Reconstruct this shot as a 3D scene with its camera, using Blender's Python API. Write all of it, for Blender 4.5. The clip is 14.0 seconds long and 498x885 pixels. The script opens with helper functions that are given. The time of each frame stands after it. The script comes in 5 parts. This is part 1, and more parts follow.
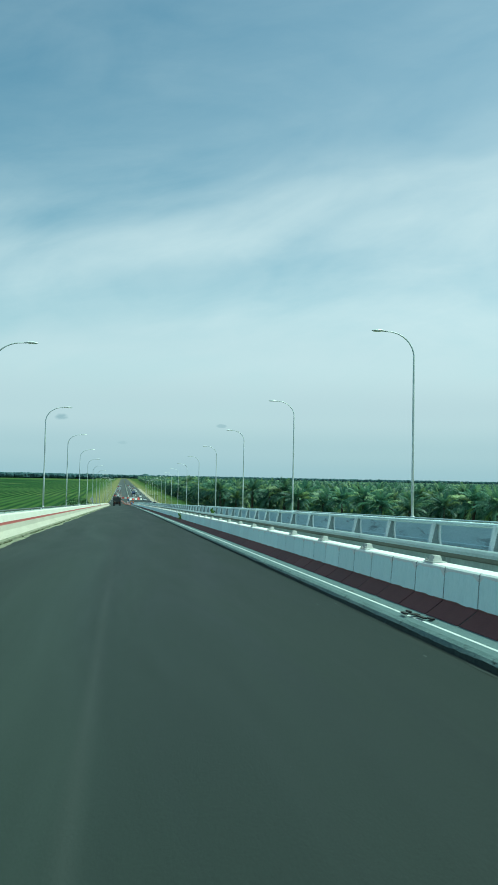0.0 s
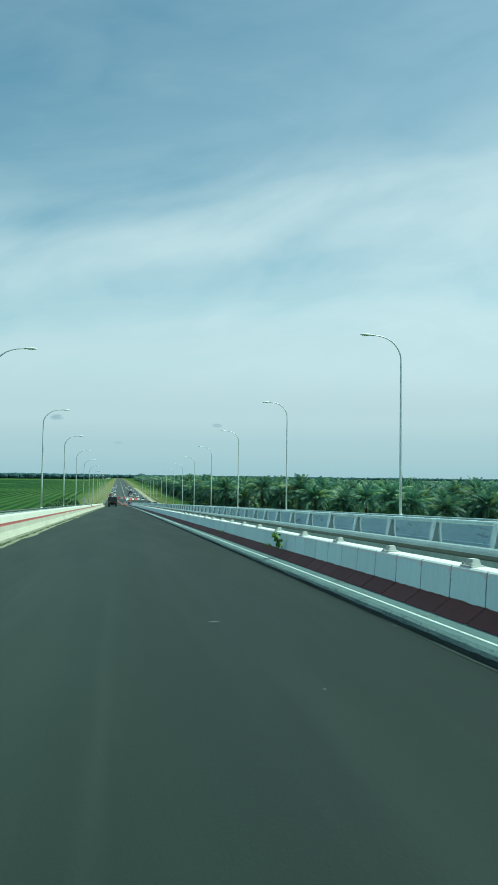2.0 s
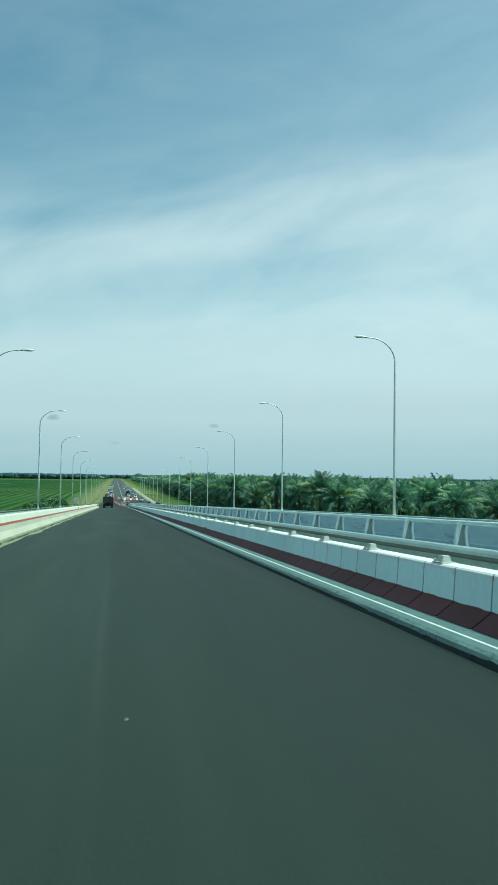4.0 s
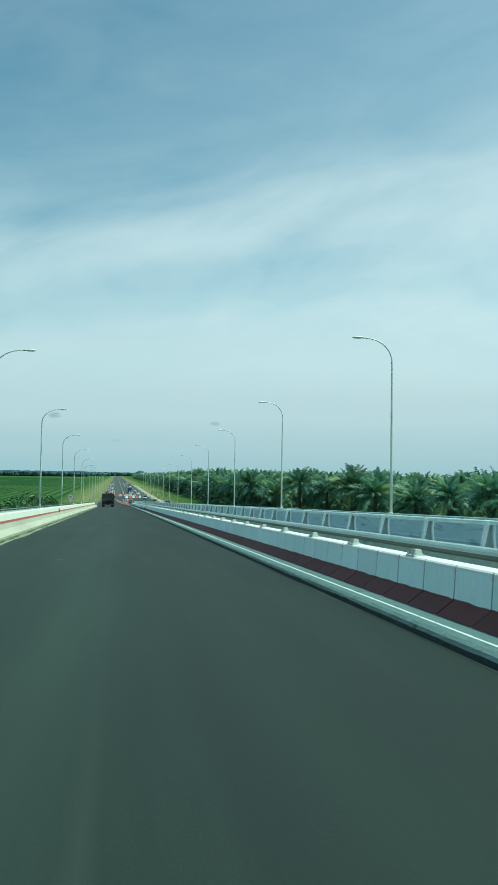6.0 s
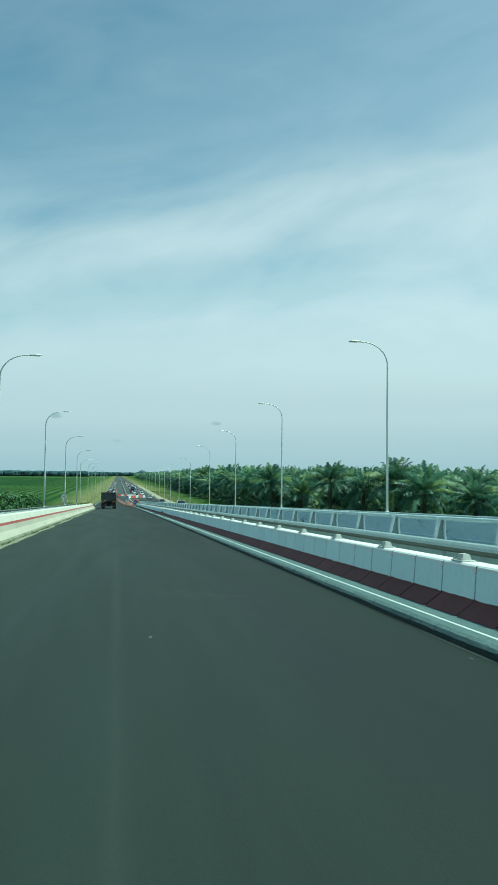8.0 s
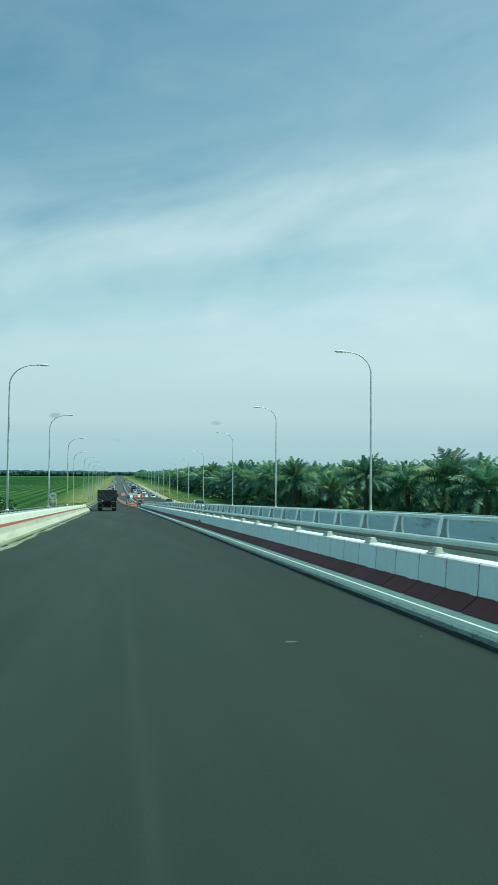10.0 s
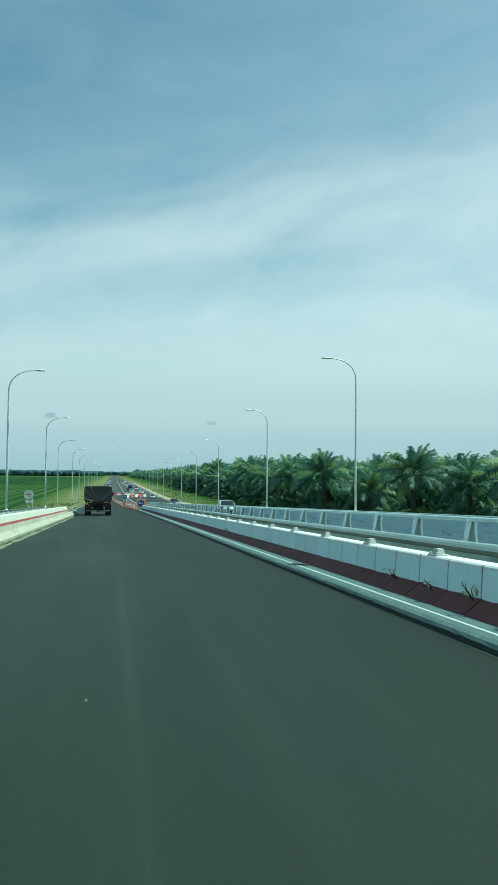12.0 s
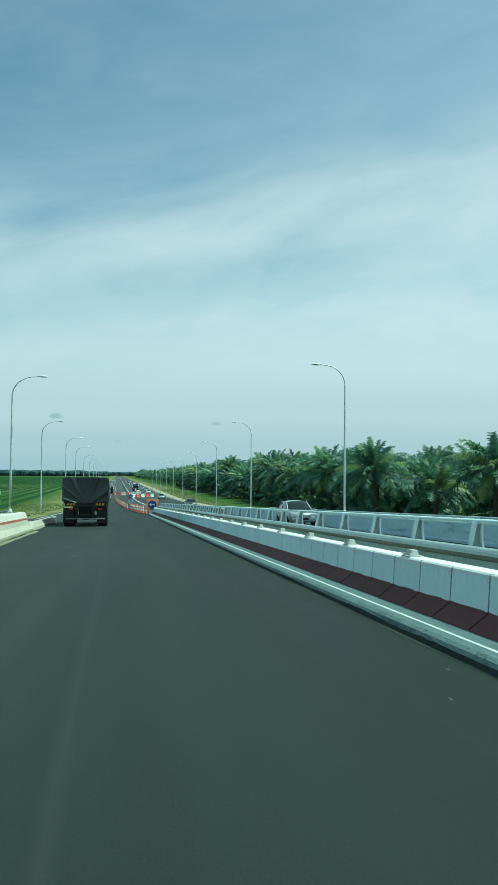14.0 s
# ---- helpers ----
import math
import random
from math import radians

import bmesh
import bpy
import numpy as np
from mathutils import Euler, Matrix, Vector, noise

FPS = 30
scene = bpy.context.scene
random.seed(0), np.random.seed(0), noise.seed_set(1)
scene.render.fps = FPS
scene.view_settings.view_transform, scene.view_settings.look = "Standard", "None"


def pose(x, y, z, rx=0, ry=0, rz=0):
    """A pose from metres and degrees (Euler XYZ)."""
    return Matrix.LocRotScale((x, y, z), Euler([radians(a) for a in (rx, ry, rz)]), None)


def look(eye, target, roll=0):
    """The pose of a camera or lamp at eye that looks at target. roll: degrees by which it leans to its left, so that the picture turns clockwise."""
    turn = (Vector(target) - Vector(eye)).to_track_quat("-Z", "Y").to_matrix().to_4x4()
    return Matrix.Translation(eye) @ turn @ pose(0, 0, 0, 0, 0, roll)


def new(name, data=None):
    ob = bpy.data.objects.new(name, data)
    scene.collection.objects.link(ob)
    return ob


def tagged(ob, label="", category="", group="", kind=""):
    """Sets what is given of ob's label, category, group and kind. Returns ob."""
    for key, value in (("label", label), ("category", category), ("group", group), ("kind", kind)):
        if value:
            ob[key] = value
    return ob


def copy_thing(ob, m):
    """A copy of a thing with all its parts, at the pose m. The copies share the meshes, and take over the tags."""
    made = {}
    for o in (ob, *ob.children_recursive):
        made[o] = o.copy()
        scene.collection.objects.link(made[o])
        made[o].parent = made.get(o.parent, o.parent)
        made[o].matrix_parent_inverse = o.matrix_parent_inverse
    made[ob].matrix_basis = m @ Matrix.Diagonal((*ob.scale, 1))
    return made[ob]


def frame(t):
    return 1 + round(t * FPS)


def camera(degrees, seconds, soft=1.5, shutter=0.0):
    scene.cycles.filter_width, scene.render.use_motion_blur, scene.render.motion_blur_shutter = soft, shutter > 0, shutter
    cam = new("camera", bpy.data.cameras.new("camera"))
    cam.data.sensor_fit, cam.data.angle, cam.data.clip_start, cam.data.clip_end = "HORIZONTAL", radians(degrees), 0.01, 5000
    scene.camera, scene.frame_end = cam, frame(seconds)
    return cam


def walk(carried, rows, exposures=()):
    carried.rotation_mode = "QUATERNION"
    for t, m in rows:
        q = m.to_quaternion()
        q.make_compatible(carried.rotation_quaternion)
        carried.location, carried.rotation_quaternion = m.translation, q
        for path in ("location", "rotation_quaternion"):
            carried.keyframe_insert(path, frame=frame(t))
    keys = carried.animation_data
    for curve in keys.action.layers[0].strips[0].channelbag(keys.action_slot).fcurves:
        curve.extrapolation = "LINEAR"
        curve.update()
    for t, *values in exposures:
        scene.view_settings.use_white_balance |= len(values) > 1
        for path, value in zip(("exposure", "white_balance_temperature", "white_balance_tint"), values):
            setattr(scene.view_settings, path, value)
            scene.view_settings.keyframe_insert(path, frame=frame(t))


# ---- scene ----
# speed, heading and tilt of the car that carries the camera: seconds, side offset, distance along the road, yaw to the right, pitch, roll
PATH = [
    (0.0, -0.03, 0.00, 9.02, 2.55, 1.10),
    (0.5, -0.03, 7.90, 9.03, 2.53, 1.00),
    (1.0, -0.04, 15.90, 9.08, 2.43, 0.88),
    (1.5, -0.10, 23.75, 9.21, 2.43, 0.77),
    (2.0, -0.13, 31.58, 9.34, 2.50, 0.70),
    (2.5, -0.12, 39.72, 9.40, 2.52, 0.68),
    (3.0, -0.11, 47.83, 9.53, 2.53, 0.68),
    (5.5, -0.10, 88.88, 9.55, 2.45, 0.77),
    (6.0, -0.10, 96.73, 9.49, 2.38, 0.78),
    (6.5, -0.12, 104.34, 9.43, 2.37, 0.76),
    (7.0, -0.20, 112.20, 9.37, 2.31, 0.68),
    (7.5, -0.23, 120.44, 9.39, 2.33, 0.62),
    (8.0, -0.23, 128.46, 9.39, 2.35, 0.55),
    (8.5, -0.26, 136.00, 9.33, 2.34, 0.48),
    (9.0, -0.31, 142.97, 9.33, 2.29, 0.41),
    (11.5, -0.42, 181.20, 9.65, 2.36, 0.50),
    (12.0, -0.38, 188.70, 9.76, 2.33, 0.47),
    (12.5, -0.29, 196.53, 9.80, 2.33, 0.47),
    (13.0, -0.19, 203.83, 9.81, 2.36, 0.48),
    (13.3, -0.11, 208.32, 9.74, 2.36, 0.48),
    (13.5, -0.06, 211.42, 9.66, 2.35, 0.48),
    (14.0, 0.07, 219.32, 9.40, 2.36, 0.46),
]
EYE = 1.45          # height of the lens over the road


FALL, BOW = 0.03167, 3.27e-6      # grade at the start and its slow steepening
SAG, SAG_LONG = 290.0, 215.0      # where the fall eases out into the plain


def slope(y):
    if y < 0:
        return -FALL - 2.0e-4 * y
    if y < SAG:
        return -FALL - 2 * BOW * y
    if y < SAG + SAG_LONG:
        return -(FALL + 2 * BOW * SAG) * (SAG + SAG_LONG - y) / SAG_LONG
    return 0.0


def road_z(y):
    """Height of the road along its axis: a crest behind, a steady fall, then a sag into the plain."""
    if y < 0:
        return -FALL * y - 1.0e-4 * y * y
    if y < SAG:
        return -FALL * y - BOW * y * y
    low = -FALL * SAG - BOW * SAG * SAG - (FALL + 2 * BOW * SAG) * SAG_LONG / 2
    if y < SAG + SAG_LONG:
        return low + (FALL + 2 * BOW * SAG) * (SAG + SAG_LONG - y) ** 2 / (2 * SAG_LONG)
    return low


def aim(x, y, yaw, pitch, roll):
    eye = Vector((x, y, road_z(y) + EYE))
    a, b = radians(yaw), radians(pitch)
    way = Vector((math.sin(a) * math.cos(b), math.cos(a) * math.cos(b), math.sin(b)))
    return look(eye, eye + way * 10, roll)


cam = camera(34.97, 14.0, soft=1.15, shutter=0.05)
walk(cam, [(t, aim(*row)) for t, *row in PATH], exposures=[(0.0, 0.24, 5800, -42), (14.0, 0.22, 5800, -42)])

# ---- world and sun ----
SUN_WAY = Vector((0.50, 0.04, 1.0)).normalized()
world = bpy.data.worlds.new("sky")
scene.world = world
world.use_nodes = True


SMALL_CLOUDS = ((-0.0757, 0.0707, 0.010, 0.0055, 0.8), (0.1231, 0.0647, 0.008, 0.003, 0.6), (-0.0008, 0.0407, 0.008, 0.0025, 0.4))   # bearing, height, half sizes, depth of tone
wn = world.node_tree
wl = wn.links
bg = wn.nodes["Background"]
sky = wn.nodes.new("ShaderNodeTexSky")
sky.sky_type, sky.sun_disc = "NISHITA", False
sky.sun_elevation = math.asin(SUN_WAY.z)
sky.sun_rotation = math.atan2(SUN_WAY.x, SUN_WAY.y)
sky.air_density, sky.dust_density, sky.ozone_density = 1.0, 0.4, 2.0


def world_math(op, a, b=0.0, c=None, clamp=False):
    n = wn.nodes.new("ShaderNodeMath")
    n.operation, n.use_clamp = op, clamp
    for sock, v in zip(n.inputs, (a, b, c)):
        if v is None:
            continue
        if isinstance(v, (int, float)):
            sock.default_value = v
        else:
            wl.new(v, sock)
    return n.outputs[0]


def world_ramp(fac, stops):
    n = wn.nodes.new("ShaderNodeValToRGB")
    n.color_ramp.interpolation = "EASE"
    el = n.color_ramp.elements
    while len(el) < len(stops):
        el.new(0.5)
    for e, (p, v) in zip(el, stops):
        e.position, e.color = p, (v, v, v, 1)
    wl.new(fac, n.inputs[0])
    return n.outputs[0]


# high thin cloud, seen in bearing and height over the road: wisps that fan out and climb towards the sun's side
tc = wn.nodes.new("ShaderNodeTexCoord")
sep = wn.nodes.new("ShaderNodeSeparateXYZ")
wl.new(tc.outputs["Generated"], sep.inputs[0])
up = world_math("MAXIMUM", sep.outputs["Z"], 0.0)
ahead = world_math("MAXIMUM", world_math("ABSOLUTE", sep.outputs["Y"]), 0.2)
bearing = world_math("DIVIDE", sep.outputs["X"], ahead)
height = world_math("DIVIDE", sep.outputs["Z"], ahead)
flat = wn.nodes.new("ShaderNodeCombineXYZ")
wl.new(bearing, flat.inputs[0])
wl.new(height, flat.inputs[1])


def cloud(scale, along, turn, place, detail, rough, bend=0.0):
    """Noise drawn out along a direction that climbs by turn degrees."""
    mp = wn.nodes.new("ShaderNodeMapping")
    mp.vector_type = "TEXTURE"
    mp.inputs["Scale"].default_value = (along, 1, 1)
    mp.inputs["Rotation"].default_value = (0, 0, radians(turn))
    mp.inputs["Location"].default_value = (*place, 0)
    wl.new(flat.outputs[0], mp.inputs[0])
    n = wn.nodes.new("ShaderNodeTexNoise")
    n.inputs["Scale"].default_value, n.inputs["Detail"].default_value = scale, detail
    n.inputs["Roughness"].default_value, n.inputs["Distortion"].default_value = rough, bend
    wl.new(mp.outputs[0], n.inputs["Vector"])
    return n.outputs["Fac"]


warp = cloud(4.5, 2.2, 14, (0.3, 0.7), 4, 0.5, 0.3)
wisps = cloud(7.0, 2.4, 15, (1.2, 0.4), 6, 0.55, 0.8)
threads = cloud(20.0, 3.0, 14, (0.3, 1.1), 6, 0.62, 0.5)
fan = world_math("MULTIPLY_ADD", world_math("SUBTRACT", bearing, 0.1655), -0.68, 1.0)
fan = world_math("MULTIPLY", height, world_math("MAXIMUM", fan, 0.3))
fan = world_math("ADD", fan, world_math("MULTIPLY_ADD", warp, 0.14, -0.07))
layers = world_ramp(fan, [(0.0, 0.66), (0.10, 0.72), (0.17, 0.69), (0.225, 0.54), (0.25, 0.54), (0.295, 0.63), (0.335, 0.56), (0.375, 0.36), (0.43, 0.25), (0.50, 0.20), (0.60, 0.17), (1.0, 0.18)])
ragged = world_ramp(height, [(0.0, 0.05), (0.12, 0.50), (0.26, 1.0), (0.36, 0.80), (0.46, 0.36), (1.0, 0.35)])
torn = world_math("MULTIPLY_ADD", wisps, 0.80, -0.40)
torn = world_math("ADD", torn, world_math("MULTIPLY_ADD", threads, 0.32, -0.16))
sunward = world_math("MAXIMUM", world_math("MINIMUM", world_math("SUBTRACT", bearing, 0.1655), 0.35), -0.35)
layers = world_math("MULTIPLY_ADD", sunward, 0.15, layers)
amount = world_math("MULTIPLY_ADD", torn, ragged, layers, True)
amount = world_math("MULTIPLY", amount, 0.95)
# low grey-blue haze above the horizon
haze = wn.nodes.new("ShaderNodeMix")
haze.data_type = "RGBA"
wl.new(world_ramp(up, [(0.0, 0.88), (0.035, 0.62), (0.075, 0.28), (0.15, 0.0)]), haze.inputs[0])
haze.inputs[7].default_value = (3.80, 4.20, 5.60, 1)
blend = wn.nodes.new("ShaderNodeMix")
blend.data_type = "RGBA"
wl.new(amount, blend.inputs[0])
wl.new(sky.outputs[0], blend.inputs[6])
blend.inputs[7].default_value = (7.65, 6.65, 8.15, 1)
# a dull lilac-grey bank between the clouds and the haze
bank = wn.nodes.new("ShaderNodeMix")
bank.data_type = "RGBA"
wl.new(world_math("MULTIPLY", world_ramp(height, [(0.0, 0.85), (0.09, 0.75), (0.15, 0.35), (0.23, 0.0)]), world_math("MULTIPLY_ADD", wisps, 0.9, 0.5, True)), bank.inputs[0])
wl.new(blend.outputs[2], bank.inputs[6])
bank.inputs[7].default_value = (6.15, 5.45, 6.95, 1)
wl.new(bank.outputs[2], haze.inputs[6])
# a few small grey clouds low over the plain
ruffle = cloud(95.0, 2.6, 0, (0, 0), 5, 0.65)
tone = haze.outputs[2]
for b0, h0, bw, hw, dark in SMALL_CLOUDS:
    u = world_math("DIVIDE", world_math("SUBTRACT", bearing, b0), bw)
    v = world_math("DIVIDE", world_math("SUBTRACT", height, h0), hw)
    far = world_math("ADD", world_math("MULTIPLY", u, u), world_math("MULTIPLY", v, v))
    far = world_math("ADD", far, world_math("MULTIPLY_ADD", ruffle, 3.2, -1.6))
    puff = wn.nodes.new("ShaderNodeMix")
    puff.data_type = "RGBA"
    wl.new(world_math("MULTIPLY", world_ramp(far, [(0.0, 1.0), (1.0, 0.0)]), dark), puff.inputs[0])
    wl.new(tone, puff.inputs[6])
    puff.inputs[7].default_value = (3.4, 3.7, 4.9, 1)
    tone = puff.outputs[2]
wl.new(tone, bg.inputs[0])
bg.inputs[1].default_value = 0.10
sun = new("sun", bpy.data.lights.new("sun", "SUN"))
sun.data.energy, sun.data.angle, sun.data.color = 4.2, radians(0.6), (1.0, 0.975, 0.945)
sun.matrix_basis = look((0, 0, 60), Vector((0, 0, 60)) - SUN_WAY)


# ---- materials ----


def material(name):
    m = bpy.data.materials.new(name)
    m.use_nodes = True
    nt = m.node_tree
    return m, nt, nt.nodes["Principled BSDF"]


def ramp(nt, fac, stops):
    r = nt.nodes.new("ShaderNodeValToRGB")
    el = r.color_ramp.elements
    while len(el) < len(stops):
        el.new(0.5)
    for e, (p, c) in zip(el, stops):
        e.position, e.color = p, (*c, 1) if len(c) == 3 else c
    nt.links.new(fac, r.inputs[0])
    return r.outputs[0]


def noise_tex(nt, scale, detail=4, rough=0.6, stretch=(1, 1, 1), coord="Object", distortion=0.0):
    tc = nt.nodes.new("ShaderNodeTexCoord")
    mp = nt.nodes.new("ShaderNodeMapping")
    mp.inputs["Scale"].default_value = stretch
    n = nt.nodes.new("ShaderNodeTexNoise")
    n.inputs["Scale"].default_value, n.inputs["Detail"].default_value = scale, detail
    n.inputs["Roughness"].default_value, n.inputs["Distortion"].default_value = rough, distortion
    nt.links.new(tc.outputs[coord], mp.inputs[0])
    nt.links.new(mp.outputs[0], n.inputs["Vector"])
    return n.outputs["Fac"]


def mix(nt, fac, a, b, how="MIX"):
    n = nt.nodes.new("ShaderNodeMix")
    n.data_type, n.blend_type = "RGBA", how
    for sock, v in ((n.inputs[0], fac), (n.inputs[6], a), (n.inputs[7], b)):
        if isinstance(v, (int, float)):
            sock.default_value = v
        elif isinstance(v, tuple):
            sock.default_value = (*v, 1)
        else:
            nt.links.new(v, sock)
    return n.outputs[2]


def math_node(nt, op, a, b=0.0, clamp=False):
    n = nt.nodes.new("ShaderNodeMath")
    n.operation, n.use_clamp = op, clamp
    for sock, v in zip(n.inputs, (a, b)):
        if isinstance(v, (int, float)):
            sock.default_value = v
        else:
            nt.links.new(v, sock)
    return n.outputs[0]


def bump(nt, bsdf, height, strength=0.3, distance=0.01):
    b = nt.nodes.new("ShaderNodeBump")
    b.inputs["Strength"].default_value, b.inputs["Distance"].default_value = strength, distance
    nt.links.new(height, b.inputs["Height"])
    nt.links.new(b.outputs[0], bsdf.inputs["Normal"])


def surface(name, low, high, rough=0.7, metal=0.0, scale=3.0, fine=40.0, wear=None, wear_at=0.62, wear_scale=1.2, stretch=(1, 1, 1), relief=0.2, dist=0.01, vary=0.0, coord="Object"):
    """A worn surface: broad tone, fine grain, patches of wear or dirt, relief."""
    m, nt, bsdf = material(name)
    col = ramp(nt, noise_tex(nt, scale, 4, 0.6, stretch, coord), [(0.3, low), (0.7, high)])
    grain = noise_tex(nt, fine, 3, 0.6, stretch, coord)
    col = mix(nt, 0.35, col, ramp(nt, grain, [(0.3, tuple(c * 0.75 for c in low)), (0.7, tuple(min(1, c * 1.15) for c in high))]))
    if wear:
        patch = ramp(nt, noise_tex(nt, wear_scale, 6, 0.7, stretch, coord, 0.4), [(wear_at, (0, 0, 0)), (min(1, wear_at + 0.14), (1, 1, 1))])
        col = mix(nt, patch, col, wear)
    if vary:
        info = nt.nodes.new("ShaderNodeObjectInfo")
        tone = math_node(nt, "MULTIPLY_ADD", info.outputs["Random"], vary)
        tone.node.inputs[2].default_value = 1 - vary / 2
        hsv = nt.nodes.new("ShaderNodeHueSaturation")
        nt.links.new(col, hsv.inputs["Color"])
        nt.links.new(tone, hsv.inputs["Value"])
        col = hsv.outputs[0]
    nt.links.new(col, bsdf.inputs["Base Color"])
    bsdf.inputs["Roughness"].default_value, bsdf.inputs["Metallic"].default_value = rough, metal
    bump(nt, bsdf, grain, relief, dist)
    return m


def asphalt_material():
    m, nt, bsdf = material("asphalt")
    broad = noise_tex(nt, 0.6, 6, 0.62, (1, 0.08, 1), "Object", 0.5)
    col = ramp(nt, broad, [(0.32, (0.0044, 0.0084, 0.0062)), (0.68, (0.0145, 0.0222, 0.0176))])
    grain = noise_tex(nt, 55, 3, 0.7)
    col = mix(nt, 0.4, col, ramp(nt, grain, [(0.35, (0.0052, 0.0072, 0.0064)), (0.75, (0.017, 0.0235, 0.0205))]))
    # wheel tracks and dusty streaks along the driving direction
    streak = noise_tex(nt, 1.6, 5, 0.65, (1, 0.03, 1))
    col = mix(nt, ramp(nt, streak, [(0.52, (0, 0, 0)), (0.8, (0.45, 0.45, 0.45))]), col, (0.028, 0.033, 0.030))
    scuff = noise_tex(nt, 0.9, 6, 0.75, (0.5, 1.6, 1), "Object", 1.2)
    col = mix(nt, ramp(nt, scuff, [(0.70, (0, 0, 0)), (0.76, (0.6, 0.6, 0.6))]), col, (0.10, 0.105, 0.10))
    # the lane is paler than the strip by the kerb
    tc = nt.nodes.new("ShaderNodeTexCoord")
    sep = nt.nodes.new("ShaderNodeSeparateXYZ")
    nt.links.new(tc.outputs["Object"], sep.inputs[0])
    wander = math_node(nt, "MULTIPLY_ADD", noise_tex(nt, 0.35, 4, 0.6, (1, 0.15, 1)), 2.4)
    lane = math_node(nt, "ADD", sep.outputs["X"], wander)
    lane = math_node(nt, "MULTIPLY_ADD", lane, 0.25, True)
    lane.node.inputs[2].default_value = 0.1
    worn = ramp(nt, lane, [(0.0, (0.85, 0.85, 0.85)), (0.30, (1.0, 1.0, 1.0)), (0.62, (0.55, 0.55, 0.55)), (1.0, (0.10, 0.10, 0.10))])
    blotch = ramp(nt, noise_tex(nt, 0.9, 5, 0.6, (1, 0.05, 1), "Object", 0.5), [(0.35, (0.35, 0.35, 0.35)), (0.65, (1, 1, 1))])
    col = mix(nt, math_node(nt, "MULTIPLY", math_node(nt, "MULTIPLY", worn, blotch), 0.70), col, (0.0275, 0.0385, 0.0315))
    # paving seam between the lanes, scuffed lighter
    seam = math_node(nt, "ABSOLUTE", math_node(nt, "ADD", sep.outputs["X"], 0.22))
    seam = math_node(nt, "MULTIPLY_ADD", seam, -11.0)
    seam.node.inputs[2].default_value, seam.node.use_clamp = 1.0, True
    seam = math_node(nt, "MULTIPLY", seam, ramp(nt, streak, [(0.38, (0.05, 0.05, 0.05)), (0.68, (0.36, 0.36, 0.36))]))
    col = mix(nt, seam, col, (0.050, 0.053, 0.050))
    # paler far past the bridge: distance haze put into the asphalt colour
    far_haze = math_node(nt, "MULTIPLY_ADD", sep.outputs["Y"], 0.006)
    far_haze.node.inputs[2].default_value, far_haze.node.use_clamp = -2.3, True
    col = mix(nt, math_node(nt, "MULTIPLY", far_haze, 0.8), col, (0.066, 0.073, 0.071))
    nt.links.new(col, bsdf.inputs["Base Color"])
    nt.links.new(ramp(nt, broad, [(0.3, (0.62, 0.62, 0.62)), (0.7, (0.8, 0.8, 0.8))]), bsdf.inputs["Roughness"])
    bsdf.inputs["Specular IOR Level"].default_value = 0.265
    bump(nt, bsdf, grain, 0.4, 0.006)
    return m


def leaf_material(name, low, high, tip, gloss=0.6, shine=0.35, glow=0.0):
    """Leaves that differ frond by frond; glow is the share of light that passes through them."""
    m, nt, bsdf = material(name)
    geo = nt.nodes.new("ShaderNodeNewGeometry")
    info = nt.nodes.new("ShaderNodeObjectInfo")
    col = ramp(nt, geo.outputs["Random Per Island"], [(0.0, low), (0.8, high), (1.0, tip)])
    hsv = nt.nodes.new("ShaderNodeHueSaturation")
    tone = math_node(nt, "MULTIPLY_ADD", info.outputs["Random"], 0.5)
    tone.node.inputs[2].default_value = 0.75
    nt.links.new(col, hsv.inputs["Color"])
    nt.links.new(tone, hsv.inputs["Value"])
    nt.links.new(hsv.outputs[0], bsdf.inputs["Base Color"])
    bsdf.inputs["Roughness"].default_value = gloss
    bsdf.inputs["Specular IOR Level"].default_value = shine
    if glow:
        thin = nt.nodes.new("ShaderNodeBsdfTranslucent")
        nt.links.new(hsv.outputs[0], thin.inputs["Color"])
        both = nt.nodes.new("ShaderNodeMixShader")
        both.inputs[0].default_value = glow
        nt.links.new(bsdf.outputs[0], both.inputs[1])
        nt.links.new(thin.outputs[0], both.inputs[2])
        nt.links.new(both.outputs[0], nt.nodes["Material Output"].inputs["Surface"])
    return m


